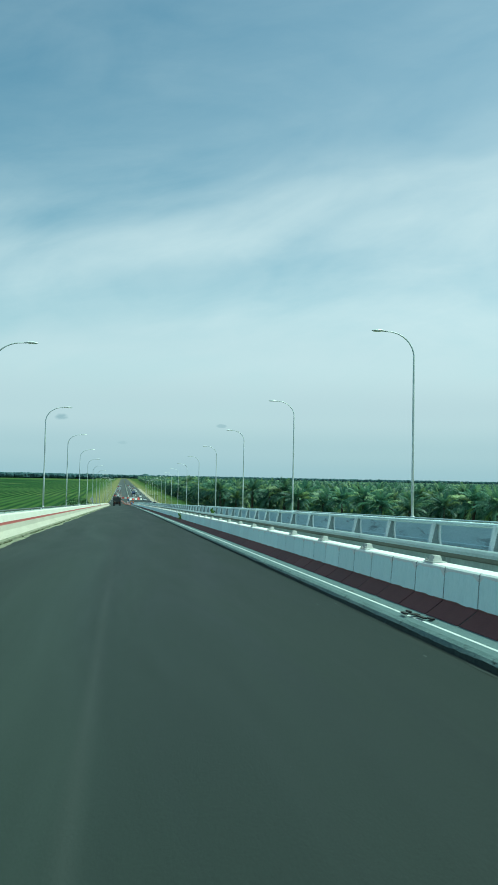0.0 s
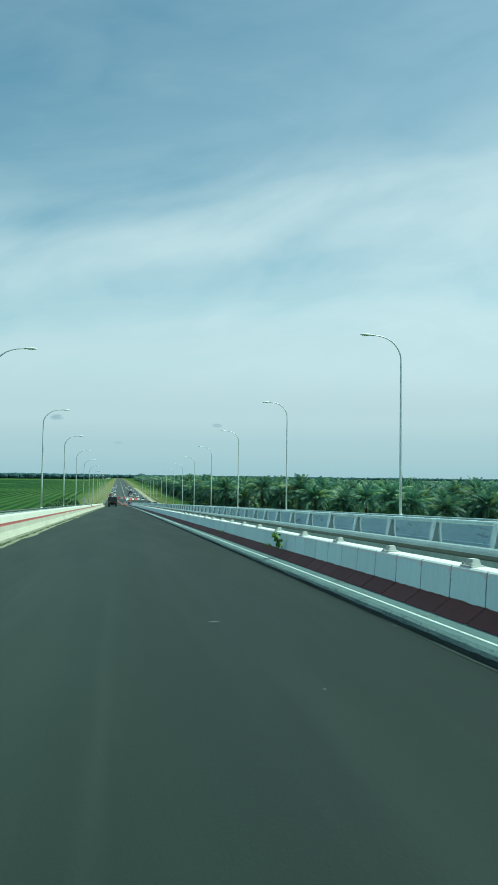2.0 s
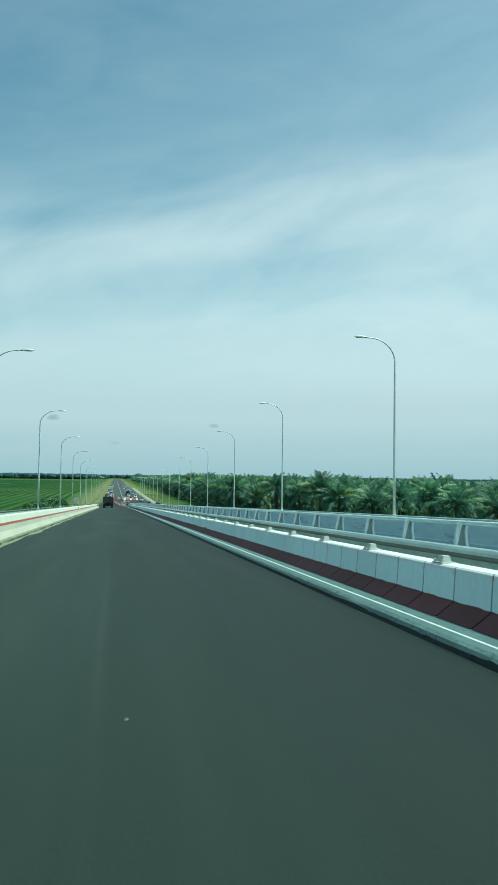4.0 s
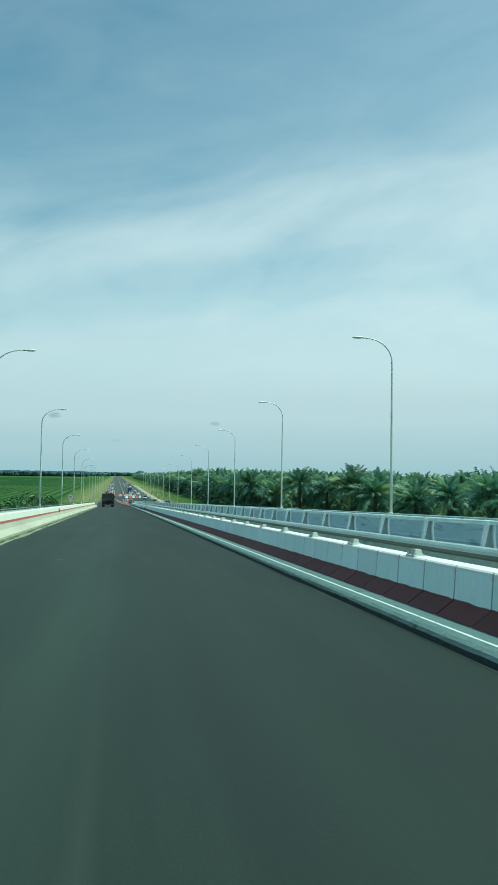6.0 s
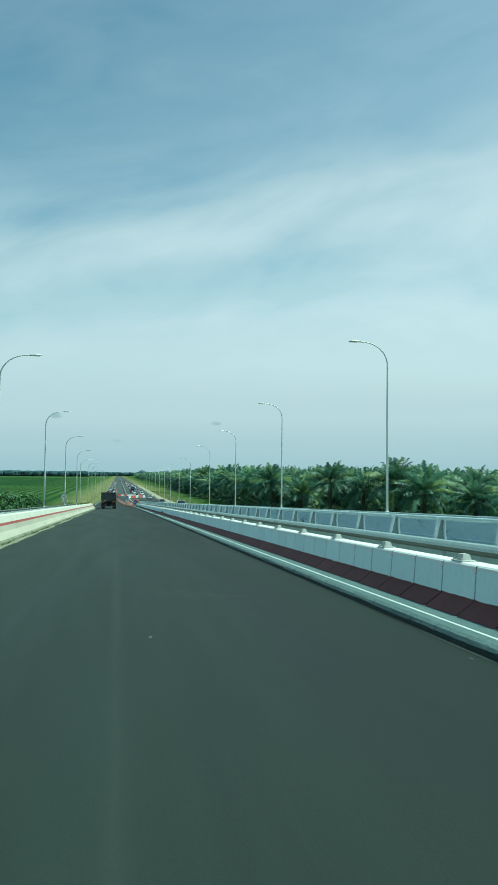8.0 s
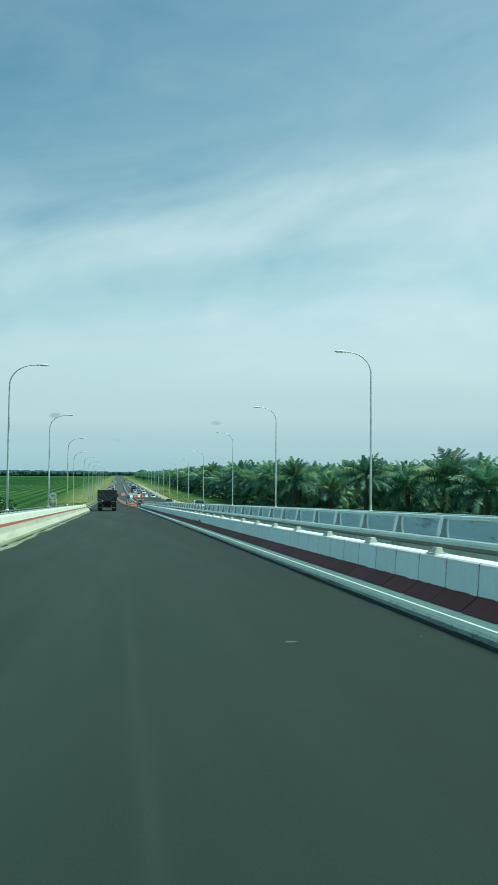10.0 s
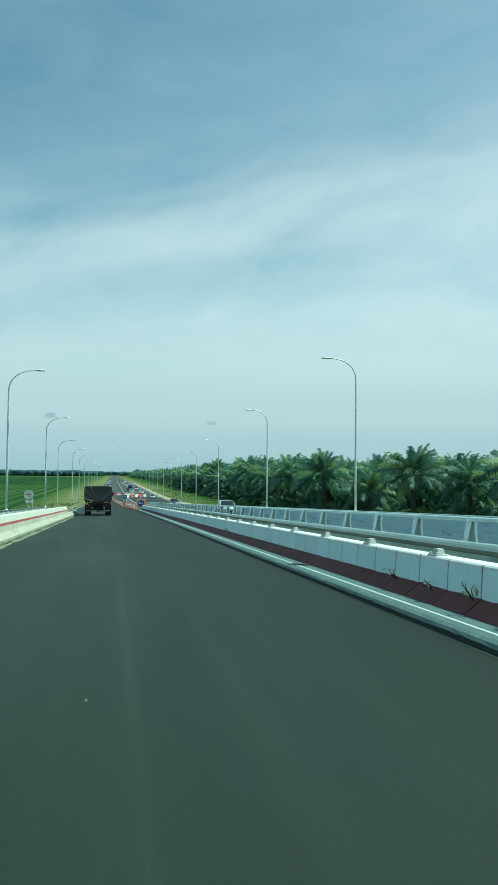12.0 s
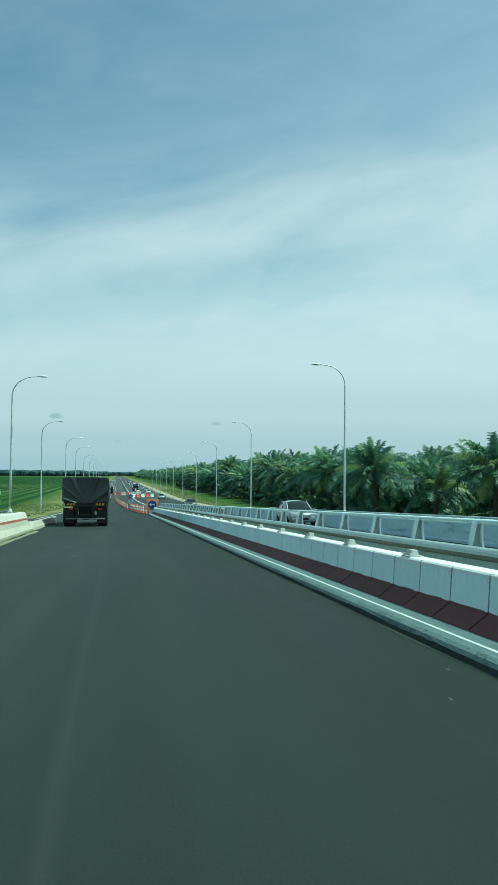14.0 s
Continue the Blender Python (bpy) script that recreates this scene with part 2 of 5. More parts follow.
def ground_material():
    """Plain: young crop rows on dark soil away from the road, dry grass near it."""
    m, nt, bsdf = material("ground_cover")
    tc = nt.nodes.new("ShaderNodeTexCoord")
    sep = nt.nodes.new("ShaderNodeSeparateXYZ")
    nt.links.new(tc.outputs["Object"], sep.inputs[0])
    broad = noise_tex(nt, 0.012, 5, 0.6)
    green = ramp(nt, broad, [(0.3, (0.042, 0.084, 0.018)), (0.55, (0.060, 0.108, 0.026)), (0.75, (0.084, 0.130, 0.036))])
    fine = noise_tex(nt, 1.3, 5, 0.7)
    green = mix(nt, 0.5, green, ramp(nt, fine, [(0.3, (0.022, 0.046, 0.011)), (0.7, (0.080, 0.126, 0.034))]))
    # strips of bare, drier ground across the plain
    bare = ramp(nt, noise_tex(nt, 0.011, 5, 0.65, (0.28, 1, 1), "Object", 0.7), [(0.54, (0, 0, 0)), (0.66, (0.75, 0.75, 0.75))])
    green = mix(nt, bare, green, (0.165, 0.175, 0.075))
    dry = ramp(nt, noise_tex(nt, 0.15, 5, 0.7), [(0.30, (0.075, 0.110, 0.034)), (0.48, (0.145, 0.155, 0.062)), (0.62, (0.27, 0.235, 0.125))])
    side = math_node(nt, "SUBTRACT", sep.outputs["X"], 3.5)
    side = math_node(nt, "ABSOLUTE", side)
    near = math_node(nt, "MULTIPLY_ADD", side, -0.09)
    near.node.inputs[2].default_value = 2.6
    near.node.use_clamp = True
    nt.links.new(mix(nt, near, green, dry), bsdf.inputs["Base Color"])
    bsdf.inputs["Roughness"].default_value = 0.95
    bsdf.inputs["Specular IOR Level"].default_value = 0.05
    bump(nt, bsdf, fine, 0.6, 0.15)
    return m


ASPHALT = asphalt_material()
GROUND = ground_material()
WHITE_WALL = surface("white_painted_concrete", (0.70, 0.86, 0.87), (0.80, 0.93, 0.94), 0.75, wear=(0.44, 0.53, 0.53), wear_at=0.60, wear_scale=1.5, stretch=(1, 2.4, 0.28), vary=0.10)
CAP_WHITE = surface("white_top_paint", (0.74, 0.74, 0.72), (0.84, 0.84, 0.82), 0.7, wear=(0.5, 0.5, 0.47), wear_at=0.68)
BROWN_BAND = surface("red_brown_paint", (0.100, 0.030, 0.029), (0.140, 0.045, 0.043), 0.8, wear=(0.11, 0.06, 0.058), wear_at=0.66, wear_scale=3.0, vary=0.25)
JOINT = surface("dark_joint", (0.09, 0.10, 0.10), (0.16, 0.17, 0.16), 0.9)
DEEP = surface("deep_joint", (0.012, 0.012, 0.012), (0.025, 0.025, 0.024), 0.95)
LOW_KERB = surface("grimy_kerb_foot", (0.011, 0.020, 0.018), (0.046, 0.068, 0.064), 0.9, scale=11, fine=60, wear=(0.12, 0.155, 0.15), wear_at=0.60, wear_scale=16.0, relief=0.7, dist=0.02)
KERB_TOP = surface("weathered_kerb_concrete", (0.072, 0.108, 0.114), (0.128, 0.178, 0.185), 0.85, scale=3, wear=(0.055, 0.07, 0.068), wear_at=0.55, wear_scale=3.0, stretch=(2, 0.5, 1))
KERB_FACE = surface("mossy_kerb_face", (0.080, 0.124, 0.126), (0.155, 0.212, 0.214), 0.9, scale=3.5, fine=45, wear=(0.014, 0.024, 0.022), wear_at=0.55, wear_scale=12.0, stretch=(1, 0.7, 1), relief=0.6, dist=0.015)
LINE_WHITE = surface("white_edge_paint", (0.50, 0.52, 0.51), (0.66, 0.68, 0.67), 0.6, wear=(0.30, 0.32, 0.31), wear_at=0.60, wear_scale=2.5)
CONCRETE = surface("grey_concrete", (0.22, 0.25, 0.25), (0.33, 0.365, 0.36), 0.85, wear=(0.11, 0.12, 0.115), wear_at=0.58, stretch=(1, 1, 0.4))
OUTER_WALL = surface("blue_grey_concrete", (0.58, 0.72, 0.745), (0.76, 0.88, 0.90), 0.85, scale=2.2, wear=(0.25, 0.31, 0.325), wear_at=0.56, wear_scale=1.6, stretch=(1, 0.25, 1.6))
BEAM = surface("worn_parapet_top", (0.24, 0.295, 0.305), (0.37, 0.43, 0.44), 0.5, wear=(0.075, 0.075, 0.070), wear_at=0.6, stretch=(1, 0.4, 1))
# brown-grey lower half of the beam, its underside shade put into the colour
BEAM_SHADE = surface("brown_shaded_beam_side", (0.060, 0.062, 0.054), (0.115, 0.115, 0.100), 0.7, scale=2.0, wear=(0.16, 0.175, 0.165), wear_at=0.6, wear_scale=2.0, stretch=(1, 0.3, 1))
PALE_CONCRETE = surface("pale_concrete", (0.44, 0.44, 0.42), (0.56, 0.56, 0.53), 0.8, wear=(0.30, 0.31, 0.29), wear_at=0.6)
CREAM_WALL = surface("cream_weathered_concrete", (0.38, 0.345, 0.28), (0.52, 0.475, 0.40), 0.85, scale=1.2, wear=(0.29, 0.265, 0.20), wear_at=0.56, wear_scale=1.0, stretch=(1, 0.16, 1))
UPPER_CREAM = surface("off_white_wall_paint", (0.56, 0.52, 0.455), (0.67, 0.63, 0.565), 0.8, scale=1.0, wear=(0.42, 0.38, 0.31), wear_at=0.62, stretch=(1, 0.8, 0.5))
RED_BAND = surface("red_stripe_paint", (0.26, 0.055, 0.050), (0.36, 0.09, 0.08), 0.75, wear=(0.42, 0.22, 0.20), wear_at=0.66)
MOSS = surface("mossy_gutter", (0.13, 0.14, 0.09), (0.27, 0.265, 0.19), 0.95, scale=2.0, fine=20, wear=(0.05, 0.06, 0.03), wear_at=0.55, relief=0.6, dist=0.03)
STEEL = surface("galvanised_steel", (0.46, 0.55, 0.565), (0.60, 0.70, 0.715), 0.5, 0.2, scale=5, wear=(0.28, 0.29, 0.29), wear_at=0.65)
POST_STEEL = surface("pale_cast_bracket", (0.66, 0.74, 0.75), (0.80, 0.86, 0.87), 0.55, scale=6, wear=(0.34, 0.38, 0.38), wear_at=0.66, wear_scale=4.0, vary=0.12)
# bracket web, darker than the flanges around it
WEB_STEEL = surface("darker_bracket_web", (0.20, 0.25, 0.26), (0.34, 0.40, 0.41), 0.7, scale=6, wear=(0.10, 0.12, 0.12), wear_at=0.6, wear_scale=5.0)
DARK_STEEL = surface("dark_weathered_steel", (0.10, 0.11, 0.11), (0.17, 0.18, 0.18), 0.6, 0.3)
LAMP_STEEL = surface("lamp_pole_steel", (0.68, 0.71, 0.72), (0.80, 0.82, 0.83), 0.42, 0.1, scale=2)
HEAD_GREY = surface("lamp_head_aluminium", (0.66, 0.67, 0.68), (0.76, 0.77, 0.78), 0.5, 0.1, scale=1.0, fine=8, relief=0.02)
LENS = surface("lamp_lens", (0.75, 0.77, 0.78), (0.85, 0.86, 0.87), 0.2)
PALM_LEAF = leaf_material("palm_leaf", (0.050, 0.112, 0.092), (0.125, 0.225, 0.132), (0.30, 0.38, 0.15), 0.5, 0.4, 0.36)
PALM_TRUNK = surface("palm_trunk_bark", (0.045, 0.038, 0.030), (0.11, 0.09, 0.07), 0.95, scale=6, relief=0.8, dist=0.05)
SHRUB = leaf_material("shrub_leaf", (0.020, 0.056, 0.018), (0.060, 0.125, 0.036), (0.15, 0.22, 0.06))
UNDERGROWTH = leaf_material("dark_undergrowth_leaf", (0.016, 0.044, 0.026), (0.042, 0.086, 0.044), (0.100, 0.150, 0.060), 0.8, 0.1)
# blue-grey distance haze is mixed into the far woods' leaf colour
HAZY_WOODS = leaf_material("hazy_wood_leaf", (0.050, 0.085, 0.098), (0.062, 0.105, 0.116), (0.072, 0.116, 0.124), 0.9, 0.05)
CROP = leaf_material("crop_green", (0.016, 0.044, 0.012), (0.026, 0.062, 0.018), (0.036, 0.078, 0.022), 0.9, 0.05)
TUFT = leaf_material("dull_tuft", (0.10, 0.125, 0.06), (0.20, 0.22, 0.12), (0.30, 0.30, 0.18))
DRY_GRASS = leaf_material("dry_grass", (0.10, 0.155, 0.045), (0.17, 0.22, 0.07), (0.30, 0.30, 0.13))
SAND = surface("pale_sandy_earth", (0.26, 0.22, 0.15), (0.42, 0.36, 0.26), 0.95, scale=0.6, fine=6, wear=(0.12, 0.14, 0.06), wear_at=0.56, wear_scale=0.5, relief=0.5, dist=0.03)
TARP = surface("black_tarpaulin", (0.024, 0.028, 0.026), (0.054, 0.060, 0.057), 0.42, scale=1.5, relief=0.3, dist=0.02)
CHASSIS = surface("grimy_dark_steel", (0.010, 0.010, 0.010), (0.028, 0.026, 0.024), 0.75)
RUBBER = surface("tyre_rubber", (0.012, 0.012, 0.012), (0.025, 0.025, 0.024), 0.85)
AMBER = surface("amber_reflective", (0.55, 0.26, 0.03), (0.70, 0.36, 0.05), 0.4)
RED_LENS = surface("red_lamp_lens", (0.35, 0.015, 0.015), (0.45, 0.03, 0.025), 0.3)
DUST = surface("gutter_dust", (0.013, 0.019, 0.017), (0.028, 0.036, 0.032), 0.95, fine=30, wear=(0.02, 0.024, 0.021), wear_at=0.5, wear_scale=5.0)
GRIT = surface("pale_grit", (0.05, 0.057, 0.053), (0.15, 0.16, 0.155), 0.9)
GREY_BAR = surface("dull_steel_bar", (0.14, 0.14, 0.14), (0.22, 0.22, 0.21), 0.6, 0.3)

# ---- builders ----


def finish(bm, name, mats, smooth=False):
    me = bpy.data.meshes.new(name)
    bm.normal_update()
    bm.to_mesh(me)
    bm.free()
    for m in mats if isinstance(mats, (list, tuple)) else [mats]:
        me.materials.append(m)
    if smooth:
        me.polygons.foreach_set("use_smooth", [True] * len(me.polygons))
    return me


def part(name, bm, mats, parent, label="", smooth=False, m=None):
    """One mesh object under a thing or a part. bm may be a bmesh or a ready mesh to share."""
    me = bm if isinstance(bm, bpy.types.Mesh) else finish(bm, name, mats, smooth)
    ob = new(name, me)
    ob.parent = parent
    if m is not None:
        ob.matrix_basis = m
    if label:
        tagged(ob, label)
    return ob


def thing(name, label, category, group="", kind="", m=None):
    ob = new(name)
    ob.empty_display_size = 0.2
    if m is not None:
        ob.matrix_basis = m
    return tagged(ob, label, category, group, kind)


def solid(name, bm, mats, label, category, group="", kind="", smooth=False, m=None):
    ob = new(name, finish(bm, name, mats, smooth))
    if m is not None:
        ob.matrix_basis = m
    return tagged(ob, label, category, group, kind)


def box(bm, c, s, bevel=0.0, mat=0, m=None):
    r = bmesh.ops.create_cube(bm, size=1, matrix=(m or Matrix()) @ Matrix.Translation(c) @ Matrix.Diagonal((*s, 1)))
    faces = {f for v in r["verts"] for f in v.link_faces}
    for f in faces:
        f.material_index = mat
    if bevel:
        edges = {e for f in faces for e in f.edges}
        out = bmesh.ops.bevel(bm, geom=list(edges), offset=bevel, segments=2, affect="EDGES", profile=0.6)
        for f in out["faces"]:
            f.material_index = mat
    return bm


def tube(bm, pts, radii, seg=8, mat=0, caps=True):
    """A round bar along points."""
    pts = [Vector(p) for p in pts]
    if isinstance(radii, (int, float)):
        radii = [radii] * len(pts)
    rings, side = [], None
    for i, p in enumerate(pts):
        d = (pts[min(i + 1, len(pts) - 1)] - pts[max(i - 1, 0)]).normalized()
        if side is None:
            side = d.cross(Vector((0, 0, 1)) if abs(d.z) < 0.9 else Vector((0, 1, 0))).normalized()
        side = (side - d * side.dot(d)).normalized()
        up = d.cross(side)
        rings.append([bm.verts.new(p + (side * math.cos(a) + up * math.sin(a)) * radii[i]) for a in (2 * math.pi * k / seg for k in range(seg))])
    for a, b in zip(rings, rings[1:]):
        for k in range(seg):
            f = bm.faces.new((a[k], a[(k + 1) % seg], b[(k + 1) % seg], b[k]))
            f.material_index, f.smooth = mat, True
    if caps:
        for ring, flip in ((rings[0], False), (rings[-1], True)):
            f = bm.faces.new(ring if flip else ring[::-1])
            f.material_index = mat
    return bm


def stations(y0, y1, step):
    n = max(1, round((y1 - y0) / step))
    return [y0 + (y1 - y0) * i / n for i in range(n + 1)]


def loft(bm, profile, ys, mats=None, closed=True, shift=None, caps=True):
    """Sweeps a cross-section of (x, height over the road) along the road."""
    rings = []
    for y in ys:
        dx = shift(y) if shift else 0.0
        rings.append([bm.verts.new((x + dx, y, road_z(y) + z)) for x, z in profile])
    n = len(profile)
    for a, b in zip(rings, rings[1:]):
        for k in range(n if closed else n - 1):
            f = bm.faces.new((a[k], b[k], b[(k + 1) % n], a[(k + 1) % n]))
            f.material_index = mats[k] if mats else 0
    if closed and caps:
        bm.faces.new(rings[0])
        bm.faces.new(rings[-1][::-1])
    bmesh.ops.recalc_face_normals(bm, faces=bm.faces) if closed else None
    return bm


def on_road(x, y, z=0.0, turn=0.0):
    """A pose on the sloping road."""
    return pose(x, y, road_z(y) + z, math.degrees(math.atan(slope(y))), 0, turn)


def upright(x, y, z=0.0, turn=0.0):
    return pose(x, y, road_z(y) + z, 0, 0, turn)


# ---- the large structure ----
KERB, LEFT_EDGE = 3.18, -3.80
LEFT_END, RIGHT_END = 258.0, 302.0     # where the bridge walls stop
FAR = 3600.0
PLAIN = road_z(900) - 0.6
near_ys = stations(-150, 515, 5)
far_ys = stations(515, FAR, 120)


def widen(y, a, b):
    """0 on the bridge, 1 past its end."""
    t = min(1, max(0, (y - a) / (b - a)))
    return t * t * (3 - 2 * t)


def ground():
    xs = [-4500, -2500, -1400, -800, -450, -250, -150, -90, -60, -45, -40, -34, -28, -23, -19, -16, -13.5, -11.5, -9.6, -8.4, 3.5,
          17.4, 18.6, 20, 22, 25, 29, 34, 40, 46, 54, 70, 100, 150, 250, 450, 800, 1400, 2500, 4500]
    ys = [-2500, -1200, -600, -300, -220, -175, -160] + stations(-150, 520, 10) + [570, 650, 850, 1100, 1500, 2100, 3000, 4000, 4900]
    bm = bmesh.new()
    grid = []
    for y in ys:
        row = []
        for x in xs:
            lo = -8.6 - 1.2 * widen(y, LEFT_END - 4, LEFT_END + 12)
            hi = 17.6 + 1.2 * widen(y, RIGHT_END - 4, RIGHT_END + 25)
            out = max(lo - x, x - hi, 0)
            z = road_z(max(y, -150)) - 0.30 - out * 0.5 - max(0, -150 - y) * 0.3
            row.append(bm.verts.new((x, y, max(PLAIN, z))))
        grid.append(row)
    for a, b in zip(grid, grid[1:]):
        for k in range(len(xs) - 1):
            bm.faces.new((a[k], a[k + 1], b[k + 1], b[k]))
    solid("ground", bm, GROUND, "green plain of low crops with dry grass banks beside the road", "ground", kind="structure")


def strip(name, x0, x1, z0, ys, mat, label, category, lo=None, hi=None, thick=0.25):
    bm = bmesh.new()
    rings = []
    for y in ys:
        a, b = x0 + (lo(y) if lo else 0), x1 + (hi(y) if hi else 0)
        n = 4
        top = [bm.verts.new((a + (b - a) * k / n, y, road_z(y) + z0)) for k in range(n + 1)]
        low = [bm.verts.new((b, y, road_z(y) + z0 - thick)), bm.verts.new((a, y, road_z(y) + z0 - thick))]
        rings.append(top + low)
    for a, b in zip(rings, rings[1:]):
        for k in range(len(a)):
            bm.faces.new((a[k], a[(k + 1) % len(a)], b[(k + 1) % len(a)], b[k]))
    bm.faces.new(rings[0][::-1])
    bm.faces.new(rings[-1])
    bmesh.ops.recalc_face_normals(bm, faces=bm.faces)
    return solid(name, bm, mat, label, category, kind="structure")


ground()
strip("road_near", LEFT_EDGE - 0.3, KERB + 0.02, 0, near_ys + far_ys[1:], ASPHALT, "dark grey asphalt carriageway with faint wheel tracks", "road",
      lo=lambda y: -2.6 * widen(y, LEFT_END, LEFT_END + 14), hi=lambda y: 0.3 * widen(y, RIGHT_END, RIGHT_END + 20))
strip("road_far", 4.75, 16.50, 0, near_ys + far_ys[1:], ASPHALT, "grey asphalt carriageway behind the median barrier", "road",
      hi=lambda y: 0.3 * widen(y, RIGHT_END - 3, RIGHT_END + 25))
strip("shoulder", 16.95, 19.60, -0.12, stations(308, 900, 8), SAND, "pale sandy shoulder between the road and the grass", "shoulder", thick=0.5)

# kerb with its painted edge line
kerb_ys = stations(-40, RIGHT_END, 2.5)
kerb = thing("kerb_right", "weathered pale concrete kerb with a dark mossy face and white edge line", "kerb", kind="structure")
bm = bmesh.new()
rings = []
for y in stations(-40, RIGHT_END, 0.16):
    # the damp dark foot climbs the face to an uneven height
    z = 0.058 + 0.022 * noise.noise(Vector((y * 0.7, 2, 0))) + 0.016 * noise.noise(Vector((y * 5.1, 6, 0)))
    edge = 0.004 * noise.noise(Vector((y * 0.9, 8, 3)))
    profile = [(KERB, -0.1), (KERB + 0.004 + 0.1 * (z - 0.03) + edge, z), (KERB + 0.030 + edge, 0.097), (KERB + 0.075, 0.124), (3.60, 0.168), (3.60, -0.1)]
    rings.append([bm.verts.new((x, y, road_z(y) + h)) for x, h in profile])
for a, b in zip(rings, rings[1:]):
    for k in range(6):
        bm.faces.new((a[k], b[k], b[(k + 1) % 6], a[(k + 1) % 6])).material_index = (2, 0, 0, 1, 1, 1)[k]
bm.faces.new(rings[0])
bm.faces.new(rings[-1][::-1])
bmesh.ops.recalc_face_normals(bm, faces=bm.faces)
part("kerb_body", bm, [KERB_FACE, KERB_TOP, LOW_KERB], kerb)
bm = bmesh.new()
loft(bm, [(3.345, 0.131), (3.345, 0.139), (3.380, 0.1425), (3.380, 0.134)], kerb_ys)
part("edge_line", bm, LINE_WHITE, kerb, "thin white painted line")

# median barrier: panel by panel, with plinths on the top
PITCH = 0.927
barrier = thing("median_barrier", "white concrete median barrier with red-brown lower band and open joints", "barrier", kind="structure")


def panel_mesh(seed):
    """One barrier panel with open chamfered ends, a ragged upper edge to its brown band and runs of white paint at the joints."""
    rng = random.Random(seed)
    bm = bmesh.new()
    gap, rings = 0.022, []
    ys = [gap / 2, gap / 2 + 0.007] + [PITCH * k / 7 for k in range(1, 7)] + [PITCH - gap / 2 - 0.007, PITCH - gap / 2]
    for i, y in enumerate(ys):
        end = 0.006 if i in (0, len(ys) - 1) else 0
        j, run = rng.uniform(-0.007, 0.009), rng.uniform(0.59, 0.65) if i in (0, 1, len(ys) - 2, len(ys) - 1) else rng.uniform(0.668, 0.690)
        prof = [(3.545, 0.10), (3.55, 0.168), (3.758, 0.318), (3.764 + j * 0.08, 0.338 + j), (3.764 + (run - 0.338) * 0.08, run), (3.795, 0.705), (3.815, 0.725), (4.00, 0.735), (4.02, 0.71), (4.06, 0.10)]
        rings.append([bm.verts.new((x + (end if k < 6 else -end if k > 7 else 0), y, z - (end if k in (6, 7) else 0))) for k, (x, z) in enumerate(prof)])
    n = len(rings[0])
    for a, b in zip(rings, rings[1:]):
        for k in range(n):
            f = bm.faces.new((a[k], b[k], b[(k + 1) % n], a[(k + 1) % n]))
            f.material_index = 1 if k < 3 else 0 if k == 3 else 2 if k < 8 else 0
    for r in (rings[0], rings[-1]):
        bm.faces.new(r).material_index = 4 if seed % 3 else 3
    bmesh.ops.recalc_face_normals(bm, faces=bm.faces)
    return finish(bm, "panel", [WHITE_WALL, BROWN_BAND, CAP_WHITE, JOINT, DEEP])


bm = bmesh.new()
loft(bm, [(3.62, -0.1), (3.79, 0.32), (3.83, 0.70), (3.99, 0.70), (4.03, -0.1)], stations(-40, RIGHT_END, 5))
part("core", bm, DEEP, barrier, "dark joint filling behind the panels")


def plinth_mesh():
    """A small upright block on a thin foot with two bolt lugs."""
    bm = bmesh.new()
    box(bm, (0, 0, 0.008), (0.19, 0.30, 0.016), 0.004)
    r = bmesh.ops.create_cube(bm, size=1)
    for v in r["verts"]:
        t = 0.74 if v.co.z > 0 else 1.0
        v.co = Vector((v.co.x * 0.11 * t, v.co.y * 0.20 * t, 0.012 + (v.co.z + 0.5) * 0.078))
    for s in (-1, 1):
        box(bm, (-0.07, s * 0.11, 0.028), (0.03, 0.035, 0.035), 0.004)
    return finish(bm, "plinth", PALE_CONCRETE)


# far carriageway: wall by the median, outer wall, both with posts and rails
inner = thing("inner_parapet", "low grey concrete parapet with slanted steel posts and a top rail", "parapet", kind="structure")
bm = bmesh.new()
loft(bm, [(4.43, -0.2), (4.43, 0.738), (4.385, 0.745), (4.347, 0.770), (4.328, 0.815), (4.333, 0.855), (4.360, 0.888), (4.40, 0.902), (4.44, 0.900), (4.475, 0.880), (4.49, 0.845), (4.74, 0.845), (4.76, 0.825), (4.82, 0.40), (4.95, 0.18), (4.95, -0.2)], stations(-40, RIGHT_END + 4, 5), mats=[0, 2, 2, 2, 1, 1, 1, 1, 1, 1, 0, 0, 0, 0, 0, 0])
part("wall", bm, [CONCRETE, BEAM, BEAM_SHADE], inner)
outer = thing("outer_parapet", "grey concrete bridge parapet with short posts and a thin rail", "parapet", kind="structure")
bm = bmesh.new()
loft(bm, [(16.40, -0.2), (16.40, 0.10), (16.48, 0.28), (16.54, 0.56), (16.56, 0.58), (16.98, 0.58), (17.0, 0.56), (17.02, -0.9)], stations(-40, RIGHT_END + 4, 5), mats=[0, 0, 0, 1, 1, 1, 0, 0])
part("wall", bm, [OUTER_WALL, PALE_CONCRETE], outer)

lane_wall = thing("lane_parapet", "weathered blue-grey concrete parapet along the far carriageway", "parapet", kind="structure")
bm = bmesh.new()
loft(bm, [(11.90, -0.2), (11.90, 0.10), (11.93, 0.12), (11.95, 0.34), (11.98, 0.845), (12.00, 0.865), (12.22, 0.865), (12.24, 0.845), (12.30, -0.2)], stations(-40, RIGHT_END + 4, 5))
part("wall", bm, OUTER_WALL, lane_wall)

